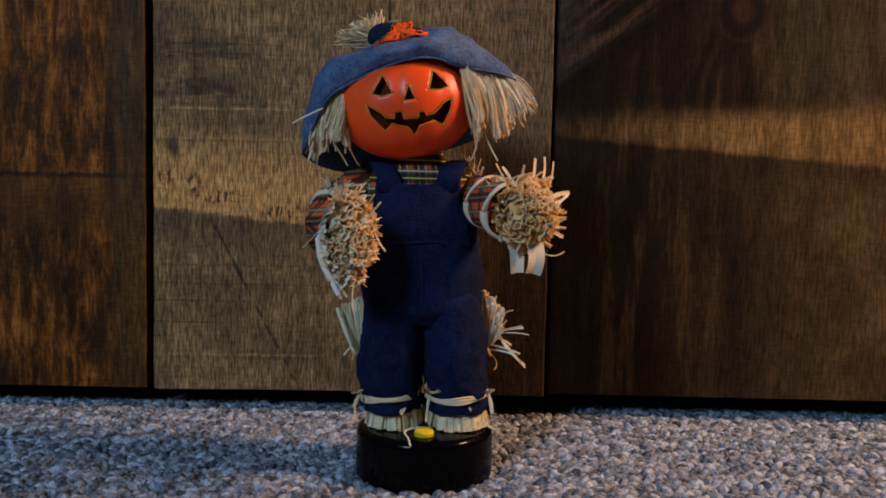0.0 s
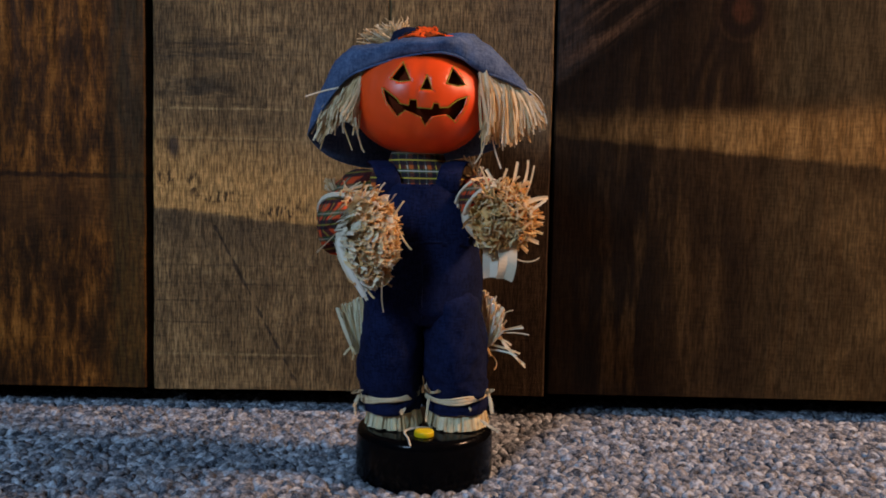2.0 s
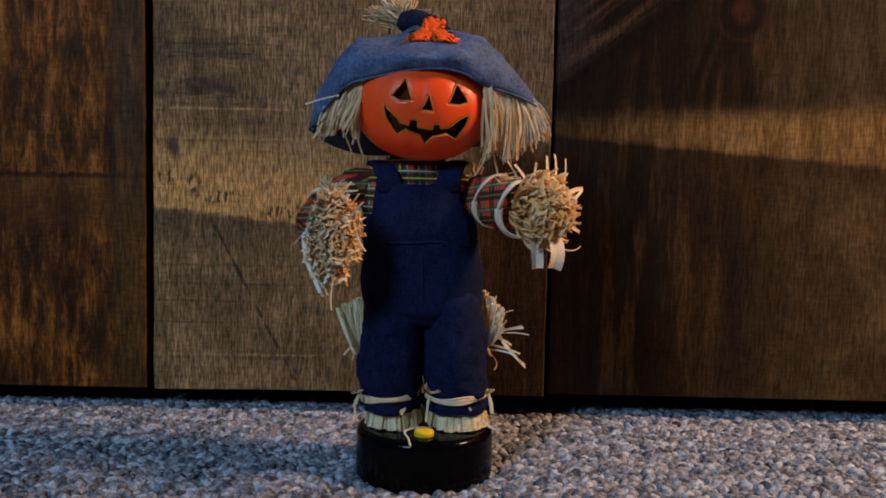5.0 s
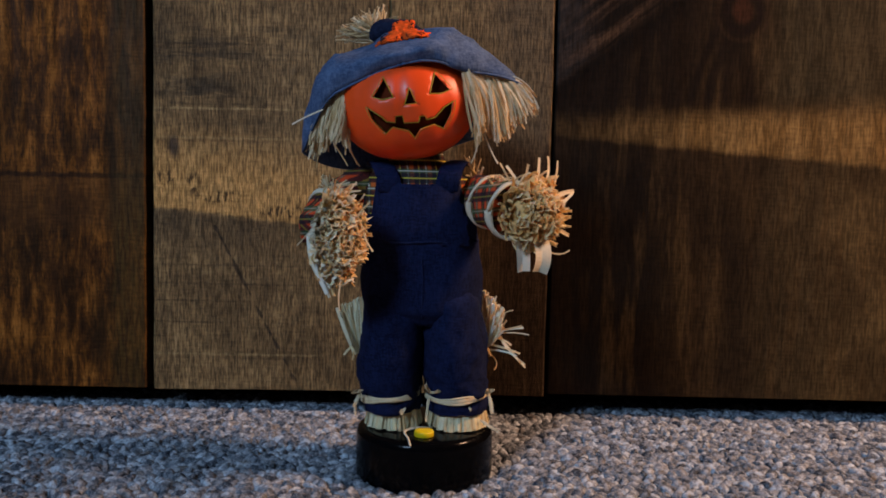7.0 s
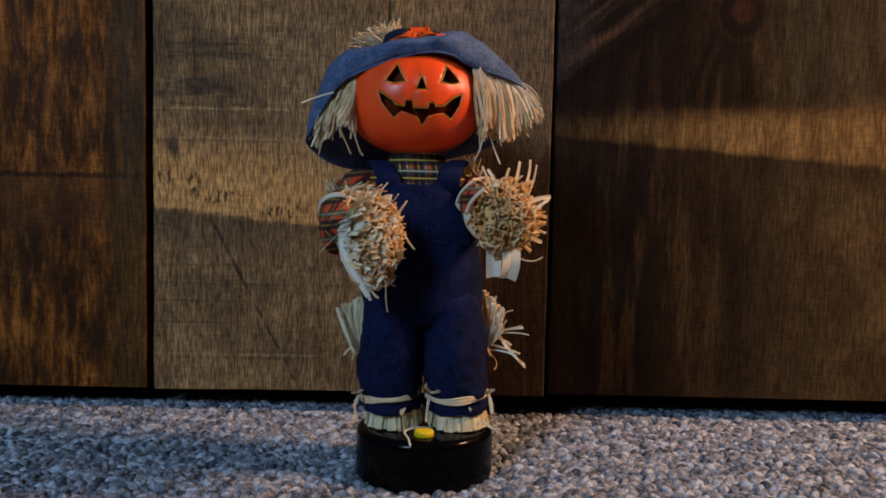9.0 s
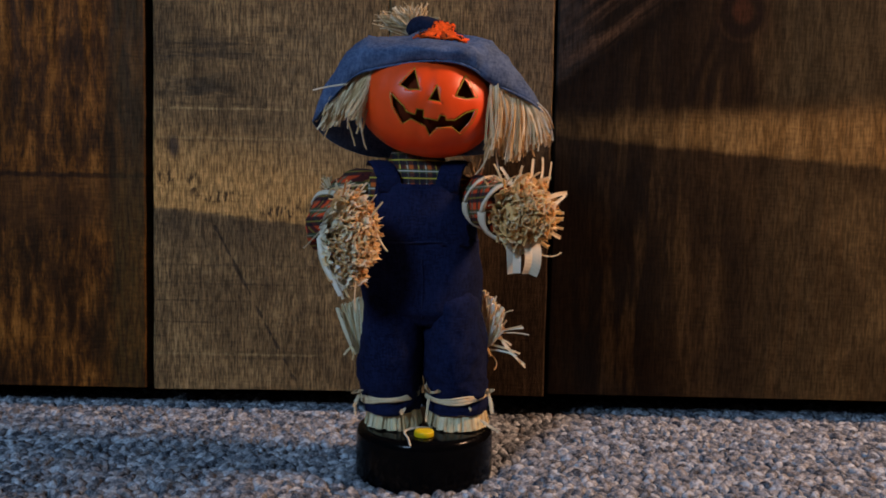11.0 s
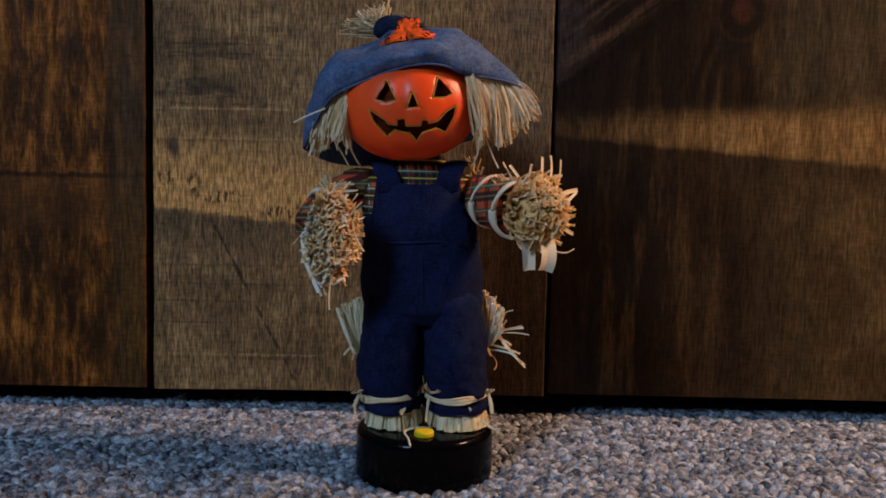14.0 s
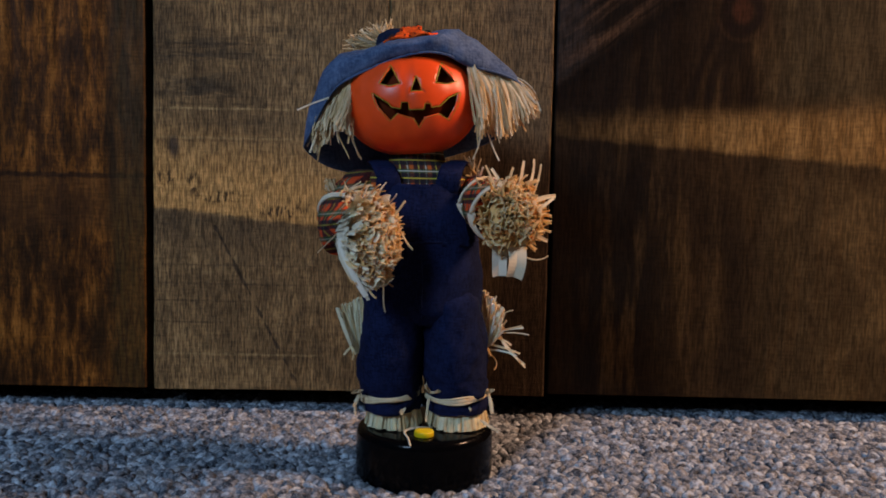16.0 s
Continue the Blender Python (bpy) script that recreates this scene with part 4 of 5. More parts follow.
def build_arm_a(toy):
    """The arm whose fist turns inward across the chest."""
    o = ARM_A_PIVOT
    knots = [(-0.0330, 0.0040, 0.1925), (-0.0455, -0.0060, 0.1905), (-0.0540, -0.0180, 0.1800), (-0.0548, -0.0310, 0.1700), (-0.0505, -0.0430, 0.1625)]
    arm = part("arm", rumple(tube(knots, [0.0110, 0.0118, 0.0125, 0.0150, 0.0150], 40, 32), 0.0019, 120, 1.0), M_SLEEVE, toy, "plaid sleeve stuffed with straw", origin=o)
    s, side, up, d = husk_fist((-0.0475, -0.0440, 0.1612), (-0.0238, -0.0735, 0.1598), 0.0138, 0.0258, 400, 21, curl=0.8, dome=0.30, wide=0.0070, loose=0.07)
    part("straw_fist", s.done(), M_CORN, arm, "fist of curled husk strips", smooth=False, origin=o)
    part("husk_core", husk_core((-0.0475, -0.0440, 0.1612), (-0.0238, -0.0735, 0.1598), 0.0138, 0.0258), M_CORN, arm, "packed husk inside the fist", origin=o)
    # raffia wraps: a broad white band round the wrist, its end hanging down
    wr = Strands(22)
    w = Vector((-0.0475, -0.0440, 0.1612))
    for i in range(64):
        a = radians(75 - 150 * i / 63) + wr.r.uniform(-0.06, 0.06)
        radial = side * (math.cos(a) * 0.0106) + up * (math.sin(a) * 0.0165)
        p = w + radial + d * wr.r.uniform(-0.001, 0.004)
        q = w + radial * wr.r.uniform(1.20, 1.32) + d * wr.r.uniform(0.011, 0.017)
        wr.add(p, (p + q) / 2 + radial.normalized() * 0.0012, q, wr.r.uniform(0.0030, 0.0060), radial, 0.0005, 5, 1.0, 0.3)
    for i in range(12):
        k = jitter(wr.r, 0.0022)
        a = w + side * 0.0118 + d * 0.009 + up * wr.r.uniform(-0.010, 0.004)
        wr.add(a + k, a + d * 0.005 - up * 0.014 + k, Vector((-0.0362, -0.0600, 0.1262)) + k * 0.8 + Vector((0, 0, wr.r.uniform(0, 0.014))), wr.r.uniform(0.0024, 0.0048), (-0.6, -1, 0.1), 0.0005, 7, 0.8, 0.5)
    part("raffia_wrap", wr.done(), M_RAFFIA, arm, "white raffia wrapping at the wrist", smooth=False, origin=o)
    centre = Vector(knots[2]).lerp(Vector(knots[3]), 0.35)
    along = (Vector(knots[3]) - Vector(knots[2])).normalized()
    across = along.cross(Vector((1, 0, 0))).normalized()
    for shift, rad, thick in ((0.0, 0.0146, 0.0013), (0.0024, 0.0150, 0.0010)):
        ring = [centre + along * (shift + 0.0022 * math.sin(u + 0.6)) + across * (rad * math.cos(u)) + across.cross(along) * (rad * math.sin(u)) for u in np.linspace(0, 2 * math.pi, 16)]
        part("sleeve_tie", tube(ring, thick, 50, 6, 1.3), M_RAFFIA, arm, "white raffia tie round the sleeve", origin=o)
    st = Strands(23)
    for i in range(26):
        root = Vector((-0.0575, -0.0180, 0.1850)) + jitter(st.r, 0.003)
        tip = Vector((-0.0625, -0.0190, 0.1935)) + jitter(st.r, 0.0045)
        st.add(root, (root + tip) / 2 + jitter(st.r, 0.002), tip, st.r.uniform(0.0010, 0.0022), None, 0.0004, 4)
    # knot of the tie, with frayed ends spread over the sleeve
    for i in range(26):
        root = Vector((-0.0510, -0.0330, 0.1880)) + jitter(st.r, 0.0025)
        tip = root + Vector((st.r.uniform(-0.006, 0.017), st.r.uniform(-0.012, 0.002), st.r.uniform(-0.010, 0.007)))
        st.add(root, (root + tip) / 2 + jitter(st.r, 0.003), tip, st.r.uniform(0.0007, 0.0018), (0, -1, 0.4), 0.0004, 5)
    for a, c in (((-0.0330, -0.0600, 0.1786), (-0.0262, -0.0600, 0.1945)), ((-0.0314, -0.0600, 0.1758), (-0.0200, -0.0620, 0.1880)), ((-0.0230, -0.0680, 0.1717), (-0.0150, -0.0660, 0.1840)), ((-0.0420, -0.0500, 0.1780), (-0.0440, -0.0440, 0.1887)), ((-0.0385, -0.0520, 0.1782), (-0.0365, -0.0460, 0.1895)), ((-0.0270, -0.0700, 0.1383), (-0.0262, -0.0700, 0.1200)), ((-0.0190, -0.0660, 0.1703), (-0.0105, -0.0660, 0.1560)), ((-0.0560, -0.0480, 0.1640), (-0.0680, -0.0420, 0.1520))):
        st.add(a, (Vector(a) + Vector(c)) / 2 + jitter(st.r, 0.0025), c, 0.0014, None, 0.0005, 5)
    part("stray_straw", st.done(), M_STRAW, arm, "stray straws at the sleeve", smooth=False, origin=o)
    return arm


def build_arm_b(toy):
    """The arm held out to the front."""
    o = ARM_B_PIVOT
    knots = [(0.0270, 0.0040, 0.1860), (0.0310, -0.0060, 0.1855), (0.0345, -0.0180, 0.1835), (0.0380, -0.0300, 0.1810), (0.0415, -0.0420, 0.1785)]
    arm = part("arm", rumple(tube(knots, [0.0120, 0.0150, 0.0158, 0.0160, 0.0165], 40, 32), 0.0019, 120, 4.0), M_SLEEVE, toy, "plaid sleeve stuffed with straw", origin=o)
    s, side, up, d = husk_fist((0.0440, -0.0430, 0.1775), (0.0528, -0.0800, 0.1748), 0.0178, 0.0195, 420, 41, curl=0.9, dome=0.42, wide=0.0074, even=0.62, loose=0.08)
    part("straw_fist", s.done(), M_HUSK, arm, "fist of curled husk strips", smooth=False, origin=o)
    part("husk_core", husk_core((0.0440, -0.0430, 0.1775), (0.0528, -0.0800, 0.1748), 0.0178, 0.0195), M_HUSK, arm, "packed husk inside the fist", origin=o)
    sleeve = (Vector(knots[3]) - Vector(knots[1])).normalized()
    for c, r, th, n in ((Vector(knots[2]).lerp(Vector(knots[3]), 0.25), 0.0166, 0.0009, sleeve), (Vector((0.0428, -0.0440, 0.1773)), 0.0172, 0.0012, (sleeve + d).normalized())):
        across = n.cross(Vector((0, 0, 1))).normalized()
        ring = [c + across * (math.cos(u) * r) + across.cross(n) * (math.sin(u) * r) + n * (0.0016 * math.sin(2 * u)) for u in np.linspace(0, 2 * math.pi, 16)]
        part("sleeve_tie", tube(ring, th, 50, 6, 2.2), M_RAFFIA, arm, "white raffia tie round the sleeve", origin=o)
    t = Strands(42)
    for a, b, c, w in (((0.0425, -0.0620, 0.1640), (0.0415, -0.0680, 0.1520), (0.0418, -0.0660, 0.1422), 0.0100), ((0.0505, -0.0680, 0.1640), (0.0530, -0.0765, 0.1520), (0.0498, -0.0715, 0.1425), 0.0115)):
        t.add(a, b, c, w, (0.25, -1, 0.1), 0.0006, 10, 0.85, 0.35)
    part("husk_tail", t.done(), M_RAFFIA, arm, "pale flat husk ends hanging down", smooth=False, origin=o)
    st = Strands(43)
    for a, b, c, w in (((0.0522, -0.0600, 0.1892), (0.0545, -0.0560, 0.1989), (0.0560, -0.0520, 0.2090), 0.0022), ((0.0560, -0.0600, 0.1894), (0.0625, -0.0540, 0.1981), (0.0622, -0.0500, 0.2101), 0.0018), ((0.0467, -0.0560, 0.1891), (0.0474, -0.0520, 0.1988), (0.0500, -0.0500, 0.2050), 0.0020),
                    ((0.0450, -0.0520, 0.1889), (0.0430, -0.0500, 0.1964), (0.0375, -0.0460, 0.2040), 0.0024), ((0.0420, -0.0500, 0.1872), (0.0400, -0.0480, 0.1937), (0.0340, -0.0440, 0.2060), 0.0016), ((0.0588, -0.0700, 0.1847), (0.0660, -0.0680, 0.1884), (0.0735, -0.0640, 0.1888), 0.0030),
                    ((0.0623, -0.0700, 0.1790), (0.0660, -0.0690, 0.1831), (0.0725, -0.0650, 0.1875), 0.0022), ((0.0560, -0.0700, 0.1540), (0.0640, -0.0700, 0.1500), (0.0700, -0.0680, 0.1545), 0.0009), ((0.0609, -0.0700, 0.1676), (0.0660, -0.0700, 0.1640), (0.0690, -0.0680, 0.1630), 0.0028), ((0.0600, -0.0640, 0.1880), (0.0640, -0.0620, 0.1960), (0.0655, -0.0580, 0.2070), 0.0014), ((0.0367, -0.0460, 0.1864), (0.0330, -0.0400, 0.1902), (0.0290, -0.0340, 0.1977), 0.0015)):
        st.add(a, b, c, w, (0.2, -1, 0.2), 0.0005, 6, 0.75, 0.5)
    # frayed tie on the sleeve
    for i in range(22):
        root = Vector((0.0365, -0.0290, 0.1965)) + jitter(st.r, 0.003)
        tip = root + Vector((st.r.uniform(-0.006, 0.012), st.r.uniform(-0.012, 0.002), st.r.uniform(-0.006, 0.003)))
        st.add(root, (root + tip) / 2 + jitter(st.r, 0.0025), tip, st.r.uniform(0.0008, 0.0018), (0, -1, 0.5), 0.0004, 5)
    part("stray_straw", st.done(), M_STRAW, arm, "long stray straws", smooth=False, origin=o)
    return arm


HEAD_C, HEAD_R = Vector((-0.0107, -0.0040, 0.2465)), (0.0436, 0.0407, 0.0339)


def gourd(shrink=0.0, k=96, m=56):
    """A squat ribbed pumpkin."""
    rings = []
    for j in range(1, m):
        a = -math.pi / 2 + math.pi * j / m
        ring = []
        for i in range(k):
            t = 2 * math.pi * i / k
            rib = 1.010 - 0.034 * (1 - abs(math.sin(t * 5)) ** 0.45) * math.cos(a) ** 0.5
            c = math.copysign(abs(math.cos(a)) ** 0.88, math.cos(a))
            ring.append((HEAD_C.x + (HEAD_R[0] - shrink) * c * math.sin(t) * rib, HEAD_C.y - (HEAD_R[1] - shrink) * c * math.cos(t) * rib, HEAD_C.z + (HEAD_R[2] - shrink) * math.sin(a)))
        rings.append(ring)
    return loft(rings)


def grown(poly, by):
    """The outline moved outward by that much."""
    out, k = [], len(poly)
    area2 = sum(poly[i][0] * poly[(i + 1) % k][1] - poly[(i + 1) % k][0] * poly[i][1] for i in range(k))
    for i in range(k):
        a, b, c = (Vector(poly[(i + q) % k]) for q in (-1, 0, 1))
        d, e = (b - a).normalized(), (c - b).normalized()
        n = Vector((d.y + e.y, -d.x - e.x)).normalized() * (1 if area2 > 0 else -1)
        out.append(tuple(b + n * by))
    return out


def carved(toy, o):
    """The pumpkin with its face cut right through the shell."""
    bm = gourd()
    inner = gourd(0.0034, 64, 36)
    tmp = bpy.data.meshes.new("tmp")
    bmesh.ops.recalc_face_normals(inner, faces=inner.faces)
    bmesh.ops.reverse_faces(inner, faces=inner.faces)
    for f in inner.faces:
        f.material_index = 1
    inner.to_mesh(tmp)
    inner.free()
    bmesh.ops.recalc_face_normals(bm, faces=bm.faces)
    bm.from_mesh(tmp)
    shell = bpy.data.meshes.new("pumpkin_head")
    bm.to_mesh(shell)
    bm.free()
    eye_a = [(-0.0210, 0.2657), (-0.0161, 0.2554), (-0.0218, 0.2546), (-0.0272, 0.2559)]
    eye_b = [(0.0100, 0.2672), (0.0184, 0.2572), (0.0131, 0.2557), (0.0070, 0.2559)]
    nose = [(-0.0056, 0.2590), (-0.0024, 0.2507), (-0.0085, 0.2506)]
    mouth = [(-0.0322, 0.2497), (-0.0230, 0.2432), (-0.0209, 0.2406), (-0.0151, 0.2397), (-0.0145, 0.2434), (-0.0111, 0.2435), (-0.0103, 0.2391), (-0.0012, 0.2390), (-0.0002, 0.2424), (0.0025, 0.2424), (0.0032, 0.2401), (0.0086, 0.2409), (0.0142, 0.2462), (0.0206, 0.2496),
             (0.0188, 0.2424), (0.0136, 0.2336), (0.0080, 0.2372), (-0.0011, 0.2349), (-0.0044, 0.2295), (-0.0075, 0.2345), (-0.0174, 0.2376), (-0.0221, 0.2335), (-0.0294, 0.2424)]
    eye_a, eye_b, nose, mouth = (grown(p, g) for p, g in ((eye_a, 0.0010), (eye_b, 0.0010), (nose, 0.0007), (mouth, 0.0005)))
    cut = bmesh.new()
    for poly in (eye_a, eye_b, nose, mouth):
        front = [cut.verts.new((x, -0.060, z)) for x, z in poly]
        back = [cut.verts.new((HEAD_C.x + (x - HEAD_C.x) * 0.90, -0.012, HEAD_C.z + (z - HEAD_C.z) * 0.90)) for x, z in poly]
        k = len(poly)
        for i in range(k):
            cut.faces.new((front[i], front[(i + 1) % k], back[(i + 1) % k], back[i]))
        cut.faces.new(front[::-1])
        cut.faces.new(back)
    bmesh.ops.recalc_face_normals(cut, faces=cut.faces)
    for f in cut.faces:
        f.material_index = 2
    knife = bpy.data.meshes.new("knife")
    cut.to_mesh(knife)
    cut.free()
    for me in (shell, knife):
        for m in (M_PUMPKIN, M_HOLLOW, M_RIM):
            me.materials.append(m)
    ob, tool = new("pumpkin_head", shell), new("knife", knife)
    mod = ob.modifiers.new("carve", "BOOLEAN")
    mod.operation, mod.solver, mod.object, mod.material_mode = "DIFFERENCE", "EXACT", tool, "INDEX"
    done = bpy.data.meshes.new_from_object(ob.evaluated_get(bpy.context.evaluated_depsgraph_get()))
    ob.modifiers.clear()
    ob.data = done
    bpy.data.objects.remove(tool)
    for p in done.polygons:
        p.use_smooth = p.material_index != 2
    done.transform(Matrix.Translation([-c for c in o]))
    ob.parent = toy
    part("hollow", gourd(0.0052, 48, 28), M_HOLLOW, ob, "dark brown recess behind the carved face", origin=o)
    skin = gourd()
    tree = BVHTree.FromBMesh(skin)
    skin.free()
    for name, poly in (("eye_rim", eye_a), ("eye_rim", eye_b), ("nose_rim", nose), ("mouth_rim", mouth)):
        line = []
        for (x, z), (x2, z2) in zip(poly, poly[1:] + poly[:1]):
            k = max(2, int(math.hypot(x2 - x, z2 - z) / 0.0012))
            for q in range(k):
                place = tree.ray_cast(Vector((x + (x2 - x) * q / k, -0.08, z + (z2 - z) * q / k)), Vector((0, 1, 0)))[0]
                line.append(place + Vector((0, 0.0003, 0)))
        part(name, tube(line + line[:2], 0.00038, len(line) * 2, 5), M_RIM, ob, "yellow-green painted edge", origin=o)
    return tagged(ob, "glossy orange plastic pumpkin head with carved grin")


def hat_edge():
    """The drooping brim's edge, from the front round by the far side and back."""
    return [(-0.0095, -0.0340, 0.2729), (0.0110, -0.0320, 0.2730), (0.0255, -0.0260, 0.2667), (0.0505, -0.0160, 0.2606), (0.0644, -0.0040, 0.2517), (0.0614, 0.0180, 0.2417), (0.0410, 0.0320, 0.2220), (-0.0010, 0.0400, 0.2097), (-0.0397, 0.0300, 0.2027), (-0.0667, 0.0220, 0.2069), (-0.0806, 0.0080, 0.2181), (-0.0773, -0.0080, 0.2253), (-0.0600, -0.0200, 0.2515), (-0.0423, -0.0290, 0.2621)]


def shoulder(cx, cy, sx, sy, ang):
    """The fold between the hat's crown and brim: out wide on one side, high and near on the other."""
    wide = 0.0400 + 0.0062 * max(0.0, -sx) ** 1.4 - 0.0070 * max(0.0, sx) ** 2
    rise = 0.0045 * max(0.0, sx) - 0.0005 * max(0.0, -sx) + 0.0095 * max(0.0, math.cos(ang - 1.35)) ** 4 + 0.0014 * math.sin(3 * ang + 1.0)
    return Vector((cx + wide * sx, cy + 0.0395 * sy, 0.2795 + rise))


def build_hat(head, o):
    edge = [Vector(p) for p in hat_edge()]
    n = len(edge)
    dense = []
    for i in range(n):
        a, b, c, d = edge[i - 1], edge[i], edge[(i + 1) % n], edge[(i + 2) % n]
        for q in range(7):
            t = q / 7
            dense.append(0.5 * (2 * b + (c - a) * t + (2 * a - 5 * b + 4 * c - d) * t * t + (3 * b - a - 3 * c + d) * t ** 3))
    cx, cy = -0.0110, 0.004
    rings = []
    for level in range(13):
        ring = []
        for p in dense:
            ang = math.atan2(p.x - cx, -(p.y - cy))
            sx, sy = math.sin(ang), -math.cos(ang)
            if level < 5:
                t = level / 4
                q = (Vector((-0.0190, 0.0210, 0.2918)) + Vector((sx, sy, 0)) * 0.004).lerp(shoulder(cx, cy, sx, sy, ang), t)
                q.z = 0.2918 + (shoulder(cx, cy, sx, sy, ang).z - 0.2918) * t ** (0.45 + 0.6 * max(0.0, math.cos(ang)) ** 2)
            else:
                t = (level - 4) / 8
                q0 = shoulder(cx, cy, sx, sy, ang)
                q = q0.lerp(p, t)
                bulge = math.sin(math.pi * t)
                q += Vector((sx, sy, 0.45)) * ((0.0028 + 0.0028 * max(0.0, -math.sin(ang))) * bulge)
            ring.append(q)
        rings.append(ring)
    bm = loft(rings, caps=False)
    bm.faces.new([v for v in bm.verts[:len(dense)]])
    bmesh.ops.recalc_face_normals(bm, faces=bm.faces)
    rumple(bm, 0.0018, 60, 8.0)
    rumple(bm, 0.0009, 150, 2.0)
    bmesh.ops.solidify(bm, geom=bm.faces[:], thickness=0.0014)
    tree = BVHTree.FromBMesh(bm)
    part("hat", bm, M_HAT, head, "floppy faded blue denim hat", origin=o)
    # rolled hem along the brim
    hem = [p + Vector((0, 0, 0.0002)) for p in dense] + [dense[0]]
    part("hat_hem", tube(hem[::3] + [dense[0]], 0.0008, 150, 6), M_HAT, head, "rolled denim hem", origin=o)
    return tree


def build_head(toy):
    o = HEAD_PIVOT
    head = carved(toy, o)
    tree = build_hat(head, o)
    # knotted crown tip
    part("hat_tip", rumple(tube([(0.0010, 0.0170, 0.2875), (-0.0035, 0.0220, 0.2900), (-0.0125, 0.0310, 0.2928), (-0.0220, 0.0370, 0.2940), (-0.0292, 0.0400, 0.2913), (-0.0320, 0.0410, 0.2870)], [0.0030, 0.0052, 0.0068, 0.0074, 0.0072, 0.0050], 32, 24), 0.0012, 130), M_KNOB, head, "dark navy folded tip of the hat", origin=o)
    # ragged felt leaf lying on the crown's front
    bm = bmesh.new()
    r = random.Random(4)
    middle = Vector((-0.0100, 0.0000, 0.3300))
    rows = []
    for rad_at in (0.0, 0.35, 0.7, 1.0):
        row = []
        for i in range(48):
            a = 2 * math.pi * i / 48
            rad = 0.0118 * (0.80 + 0.34 * math.cos(3 * (a - math.pi / 2))) * (1 + (0.10 * (-1) ** i + r.uniform(-0.06, 0.06)) * rad_at) * max(rad_at, 0.02)
            p = middle + Vector((rad * math.cos(a) * 1.30, rad * math.sin(a) * 1.70, 0))
            place = tree.ray_cast(p, Vector((0, 0, -1)))[0]
            row.append(bm.verts.new(place + Vector((0, 0, 0.0014 + 0.0014 * (1 - rad_at) + 0.0006 * math.sin(5 * a) + 0.0058 * max(0.0, math.sin(a)) ** 1.5 * rad_at ** 1.5))))
        rows.append(row)
    for a, b in zip(rows, rows[1:]):
        for i in range(48):
            bm.faces.new((a[i], a[(i + 1) % 48], b[(i + 1) % 48], b[i]))
    bm.faces.new(rows[0])
    thread = Strands(54)
    for i in range(0, 48, 3):
        a, c = rows[3][i].co + Vector((0, -0.0004, 0.0004)), rows[2][i].co + Vector((0, -0.0008, 0.0012))
        thread.add(a, (a + c) / 2 + Vector((0, -0.0006, 0.0007)), c.lerp(a, 0.25), 0.0009, (0, -1, 1), 0.0004, 4, 1.0)
    bmesh.ops.recalc_face_normals(bm, faces=bm.faces)
    bmesh.ops.solidify(bm, geom=bm.faces[:], thickness=0.0016)
    patch = part("felt_patch", bm, M_FELT, head, "ragged orange felt leaf patch", origin=o)
    part("stitching", thread.done(), M_STITCH, patch, "black thread stitches", smooth=False, origin=o)
    # straw tuft at the hat's tip
    s = Strands(51)
    for i in range(170):
        root = Vector((-0.0310, 0.0490, 0.2905)) + jitter(s.r, 0.004)
        t = s.r.random()
        tip = Vector((-0.0545, 0.0520, 0.2925)).lerp(Vector((-0.0290, 0.0520, 0.3070)), t) + jitter(s.r, 0.006)
        if i % 12 == 0:
            tip = Vector((-0.0140, 0.0400, 0.2990)) + jitter(s.r, 0.003)
        s.add(root, (root + tip) / 2 + jitter(s.r, 0.006), tip, s.r.uniform(0.0005, 0.0013), None, 0.0004, 6)
    part("hat_straw", s.done(), M_STRAW, head, "frayed straw tuft behind the hat's tip", smooth=False, origin=o)
    # hair: two curtains of straw under the brim, in loose crossing locks
    for seed, locks, ends, strays in ((52, 34, ((-0.0427, -0.0235, 0.2640), (-0.0610, -0.0040, 0.2510), (-0.0485, -0.0290, 0.2290), (-0.0735, -0.0030, 0.2195), -0.0020),
                                       (((-0.0599, -0.0260, 0.2491), (-0.0700, -0.0280, 0.2462), (-0.0793, -0.0300, 0.2417)), ((-0.0490, -0.0220, 0.2300), (-0.0470, -0.0190, 0.2200), (-0.0425, -0.0150, 0.2112)), ((-0.0480, -0.0210, 0.2280), (-0.0460, -0.0180, 0.2190), (-0.0440, -0.0150, 0.2125)), ((-0.0560, -0.0200, 0.2260), (-0.0530, -0.0160, 0.2190), (-0.0500, -0.0160, 0.2120)), ((-0.0671, -0.0100, 0.2254), (-0.0696, -0.0100, 0.2189), (-0.0714, -0.0080, 0.2110)))),
                                      (53, 46, ((0.0258, -0.0220, 0.2690), (0.0530, -0.0060, 0.2610), (0.0330, -0.0250, 0.2260), (0.0690, -0.0070, 0.2400), 0.0070),
                                       (((0.0322, -0.0200, 0.2307), (0.0346, -0.0200, 0.2202), (0.0278, -0.0200, 0.2095)), ((0.0372, -0.0200, 0.2273), (0.0396, -0.0200, 0.2179), (0.0445, -0.0200, 0.2081)), ((0.0314, -0.0180, 0.2397), (0.0303, -0.0160, 0.2274), (0.0320, -0.0160, 0.2158))))):
        s = Strands(seed)
        r0, r1, t0, t1 = (Vector(p) for p in ends[:4])
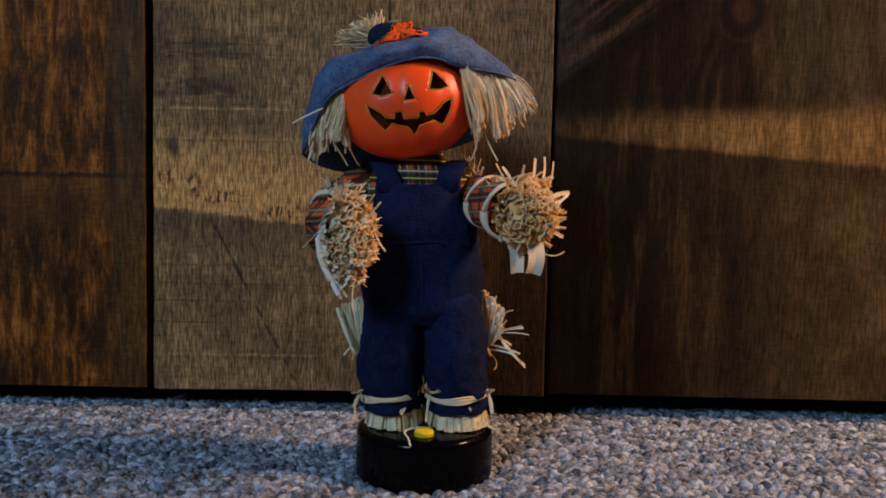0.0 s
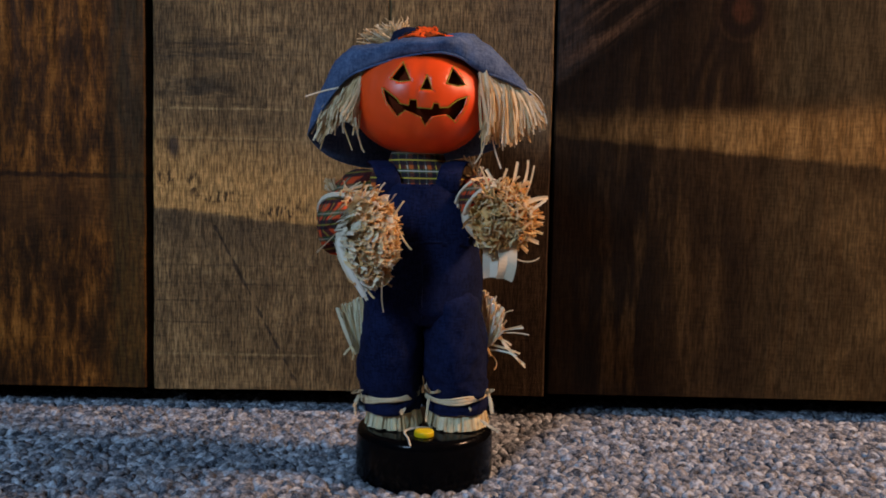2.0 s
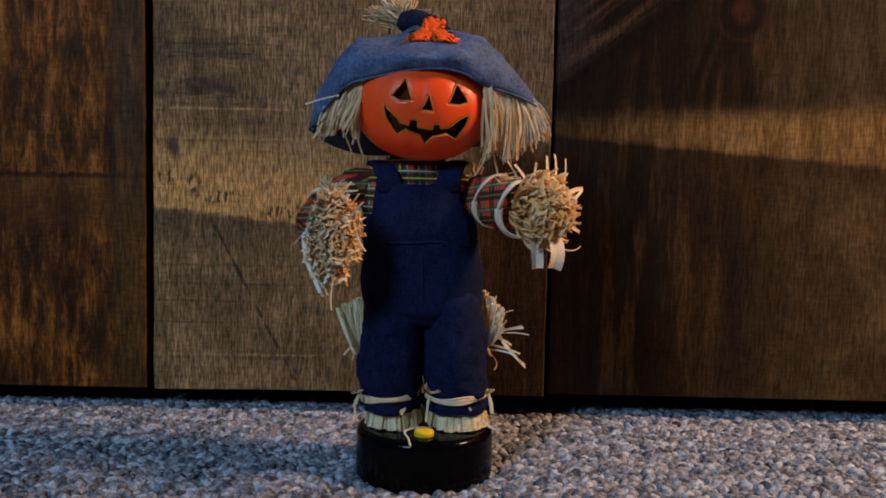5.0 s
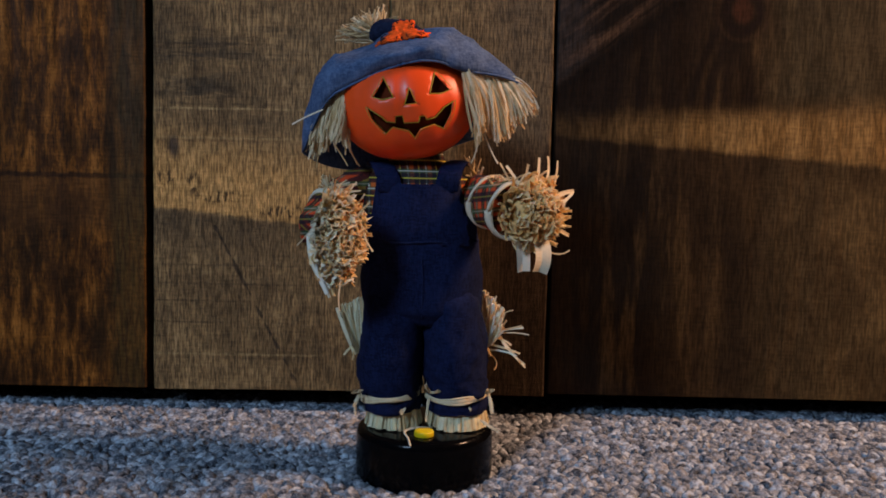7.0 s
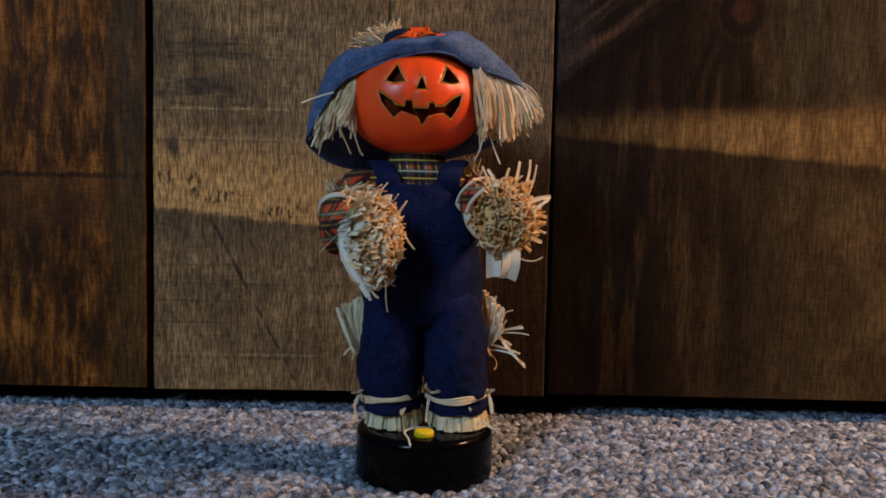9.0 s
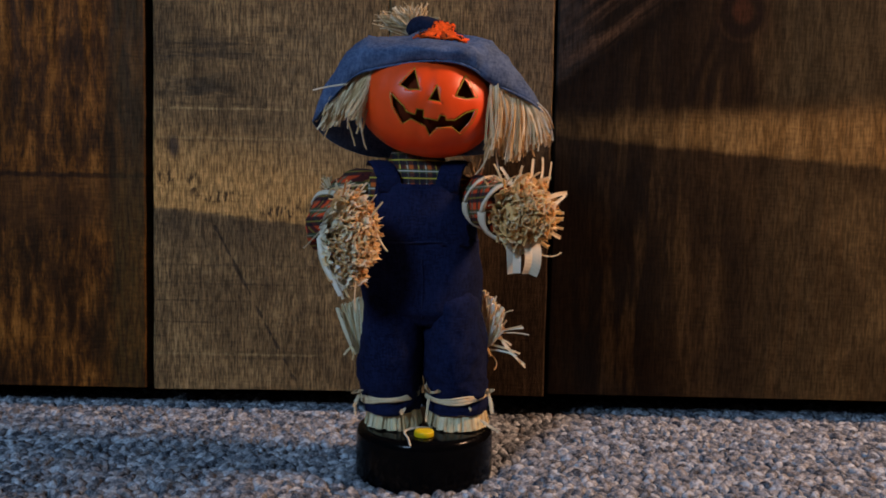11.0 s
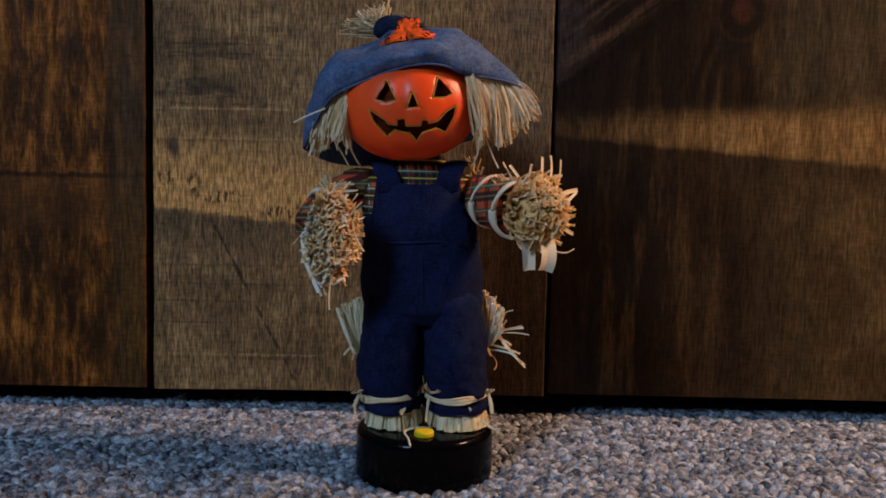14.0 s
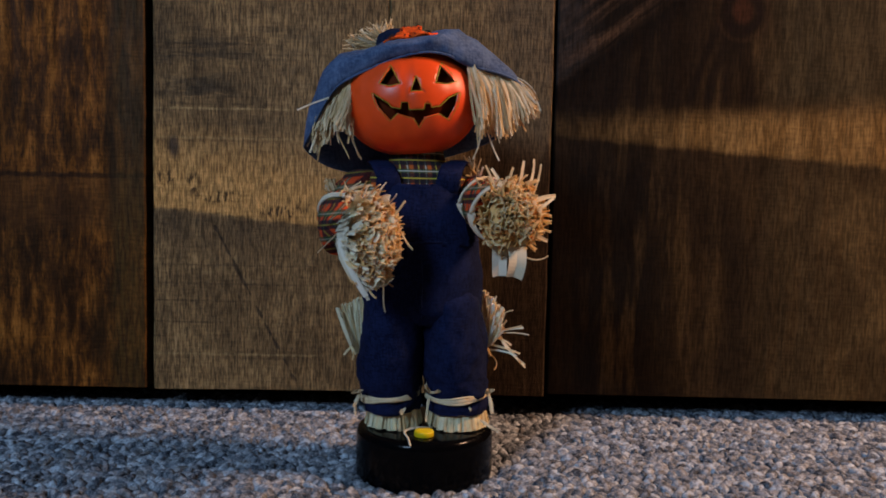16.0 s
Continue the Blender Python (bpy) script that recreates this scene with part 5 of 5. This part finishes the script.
        for i in range(locks):
            t = (i + s.r.random()) / locks
            root = r0.lerp(r1, t) + jitter(s.r, 0.0022)
            u = min(1.0, max(0.0, t + s.r.gauss(0, 0.10)))
            tip = t0.lerp(t1, u) + Vector((0, s.r.gauss(0, 0.004), s.r.uniform(-0.003, 0.009) - ends[4] * math.sin(math.pi * u)))
            belly = Vector((s.r.gauss(0, 0.003), -0.004, 0.003)) + (t1 - t0).normalized() * 0.003
            for q in range(s.r.randint(7, 12)):
                a, c = root + jitter(s.r, 0.0011), tip + Vector((s.r.gauss(0, 0.0018), s.r.gauss(0, 0.0018), s.r.gauss(0, 0.0022)))
                s.add(a, a.lerp(c, 0.5) + belly + jitter(s.r, 0.0022), c, s.r.uniform(0.0006, 0.0015), (s.r.uniform(-0.8, 0.8), -1, 0), 0.0004, 6, 0.85, 0.3)
        for a, b, c in strays:
            s.add(a, b, c, 0.0011, (0, -1, 0), 0.0004, 6, 0.8)
        part("hair", s.done(), M_STRAW, head, "curtain of pale straw hair", smooth=False, origin=o)
    return head


def build_scarecrow():
    toy = tagged(new("scarecrow_ornament"), "motorised pumpkin-headed scarecrow ornament in navy overalls on a black base", "ornament")
    build_base(toy)
    build_legs(toy)
    build_body(toy)
    return build_arm_a(toy), build_arm_b(toy), build_head(toy)


build_room()
build_board_wall()
build_carpet()
ARM_A, ARM_B, HEAD = build_scarecrow()

# ---- the mechanism: one cam drives head and arms round in this many seconds ----
CYCLE = 7.445


def cycle(t, mean, *pairs):
    """A periodic value from its mean and (cosine, sine) pairs."""
    return mean + sum(c * math.cos(2 * math.pi * (k + 1) * t / CYCLE) + s * math.sin(2 * math.pi * (k + 1) * t / CYCLE) for k, (c, s) in enumerate(pairs))


def turned(pivot, axis, degrees):
    return Matrix.Translation(pivot) @ Matrix.Rotation(radians(degrees), 4, Vector(axis).normalized())


def motions():
    times = [i * 0.25 for i in range(65)]
    rows = []
    for t in times:
        w = Vector((cycle(t, 7.95, (-0.72, -7.73), (0.27, -0.20)), cycle(t, 2.44, (-7.92, -0.27), (-0.35, -0.20)), cycle(t, -0.65, (-0.46, 0.68), (-0.15, 0.21))))
        rows.append((t, turned(HEAD_PIVOT, w if w.length > 1e-6 else (0, 0, 1), w.length)))
    walk(HEAD, rows)
    walk(ARM_A, [(t, turned(ARM_A_PIVOT, ARM_A_AXIS, cycle(t, -9.28, (0.34, 11.22), (-0.28, 2.03), (-0.27, -0.08)))) for t in times])
    walk(ARM_B, [(t, turned(ARM_B_PIVOT, ARM_B_AXIS, cycle(t, 8.05, (-0.17, -11.12), (0.75, 1.52), (-0.12, -0.24)))) for t in times])


motions()
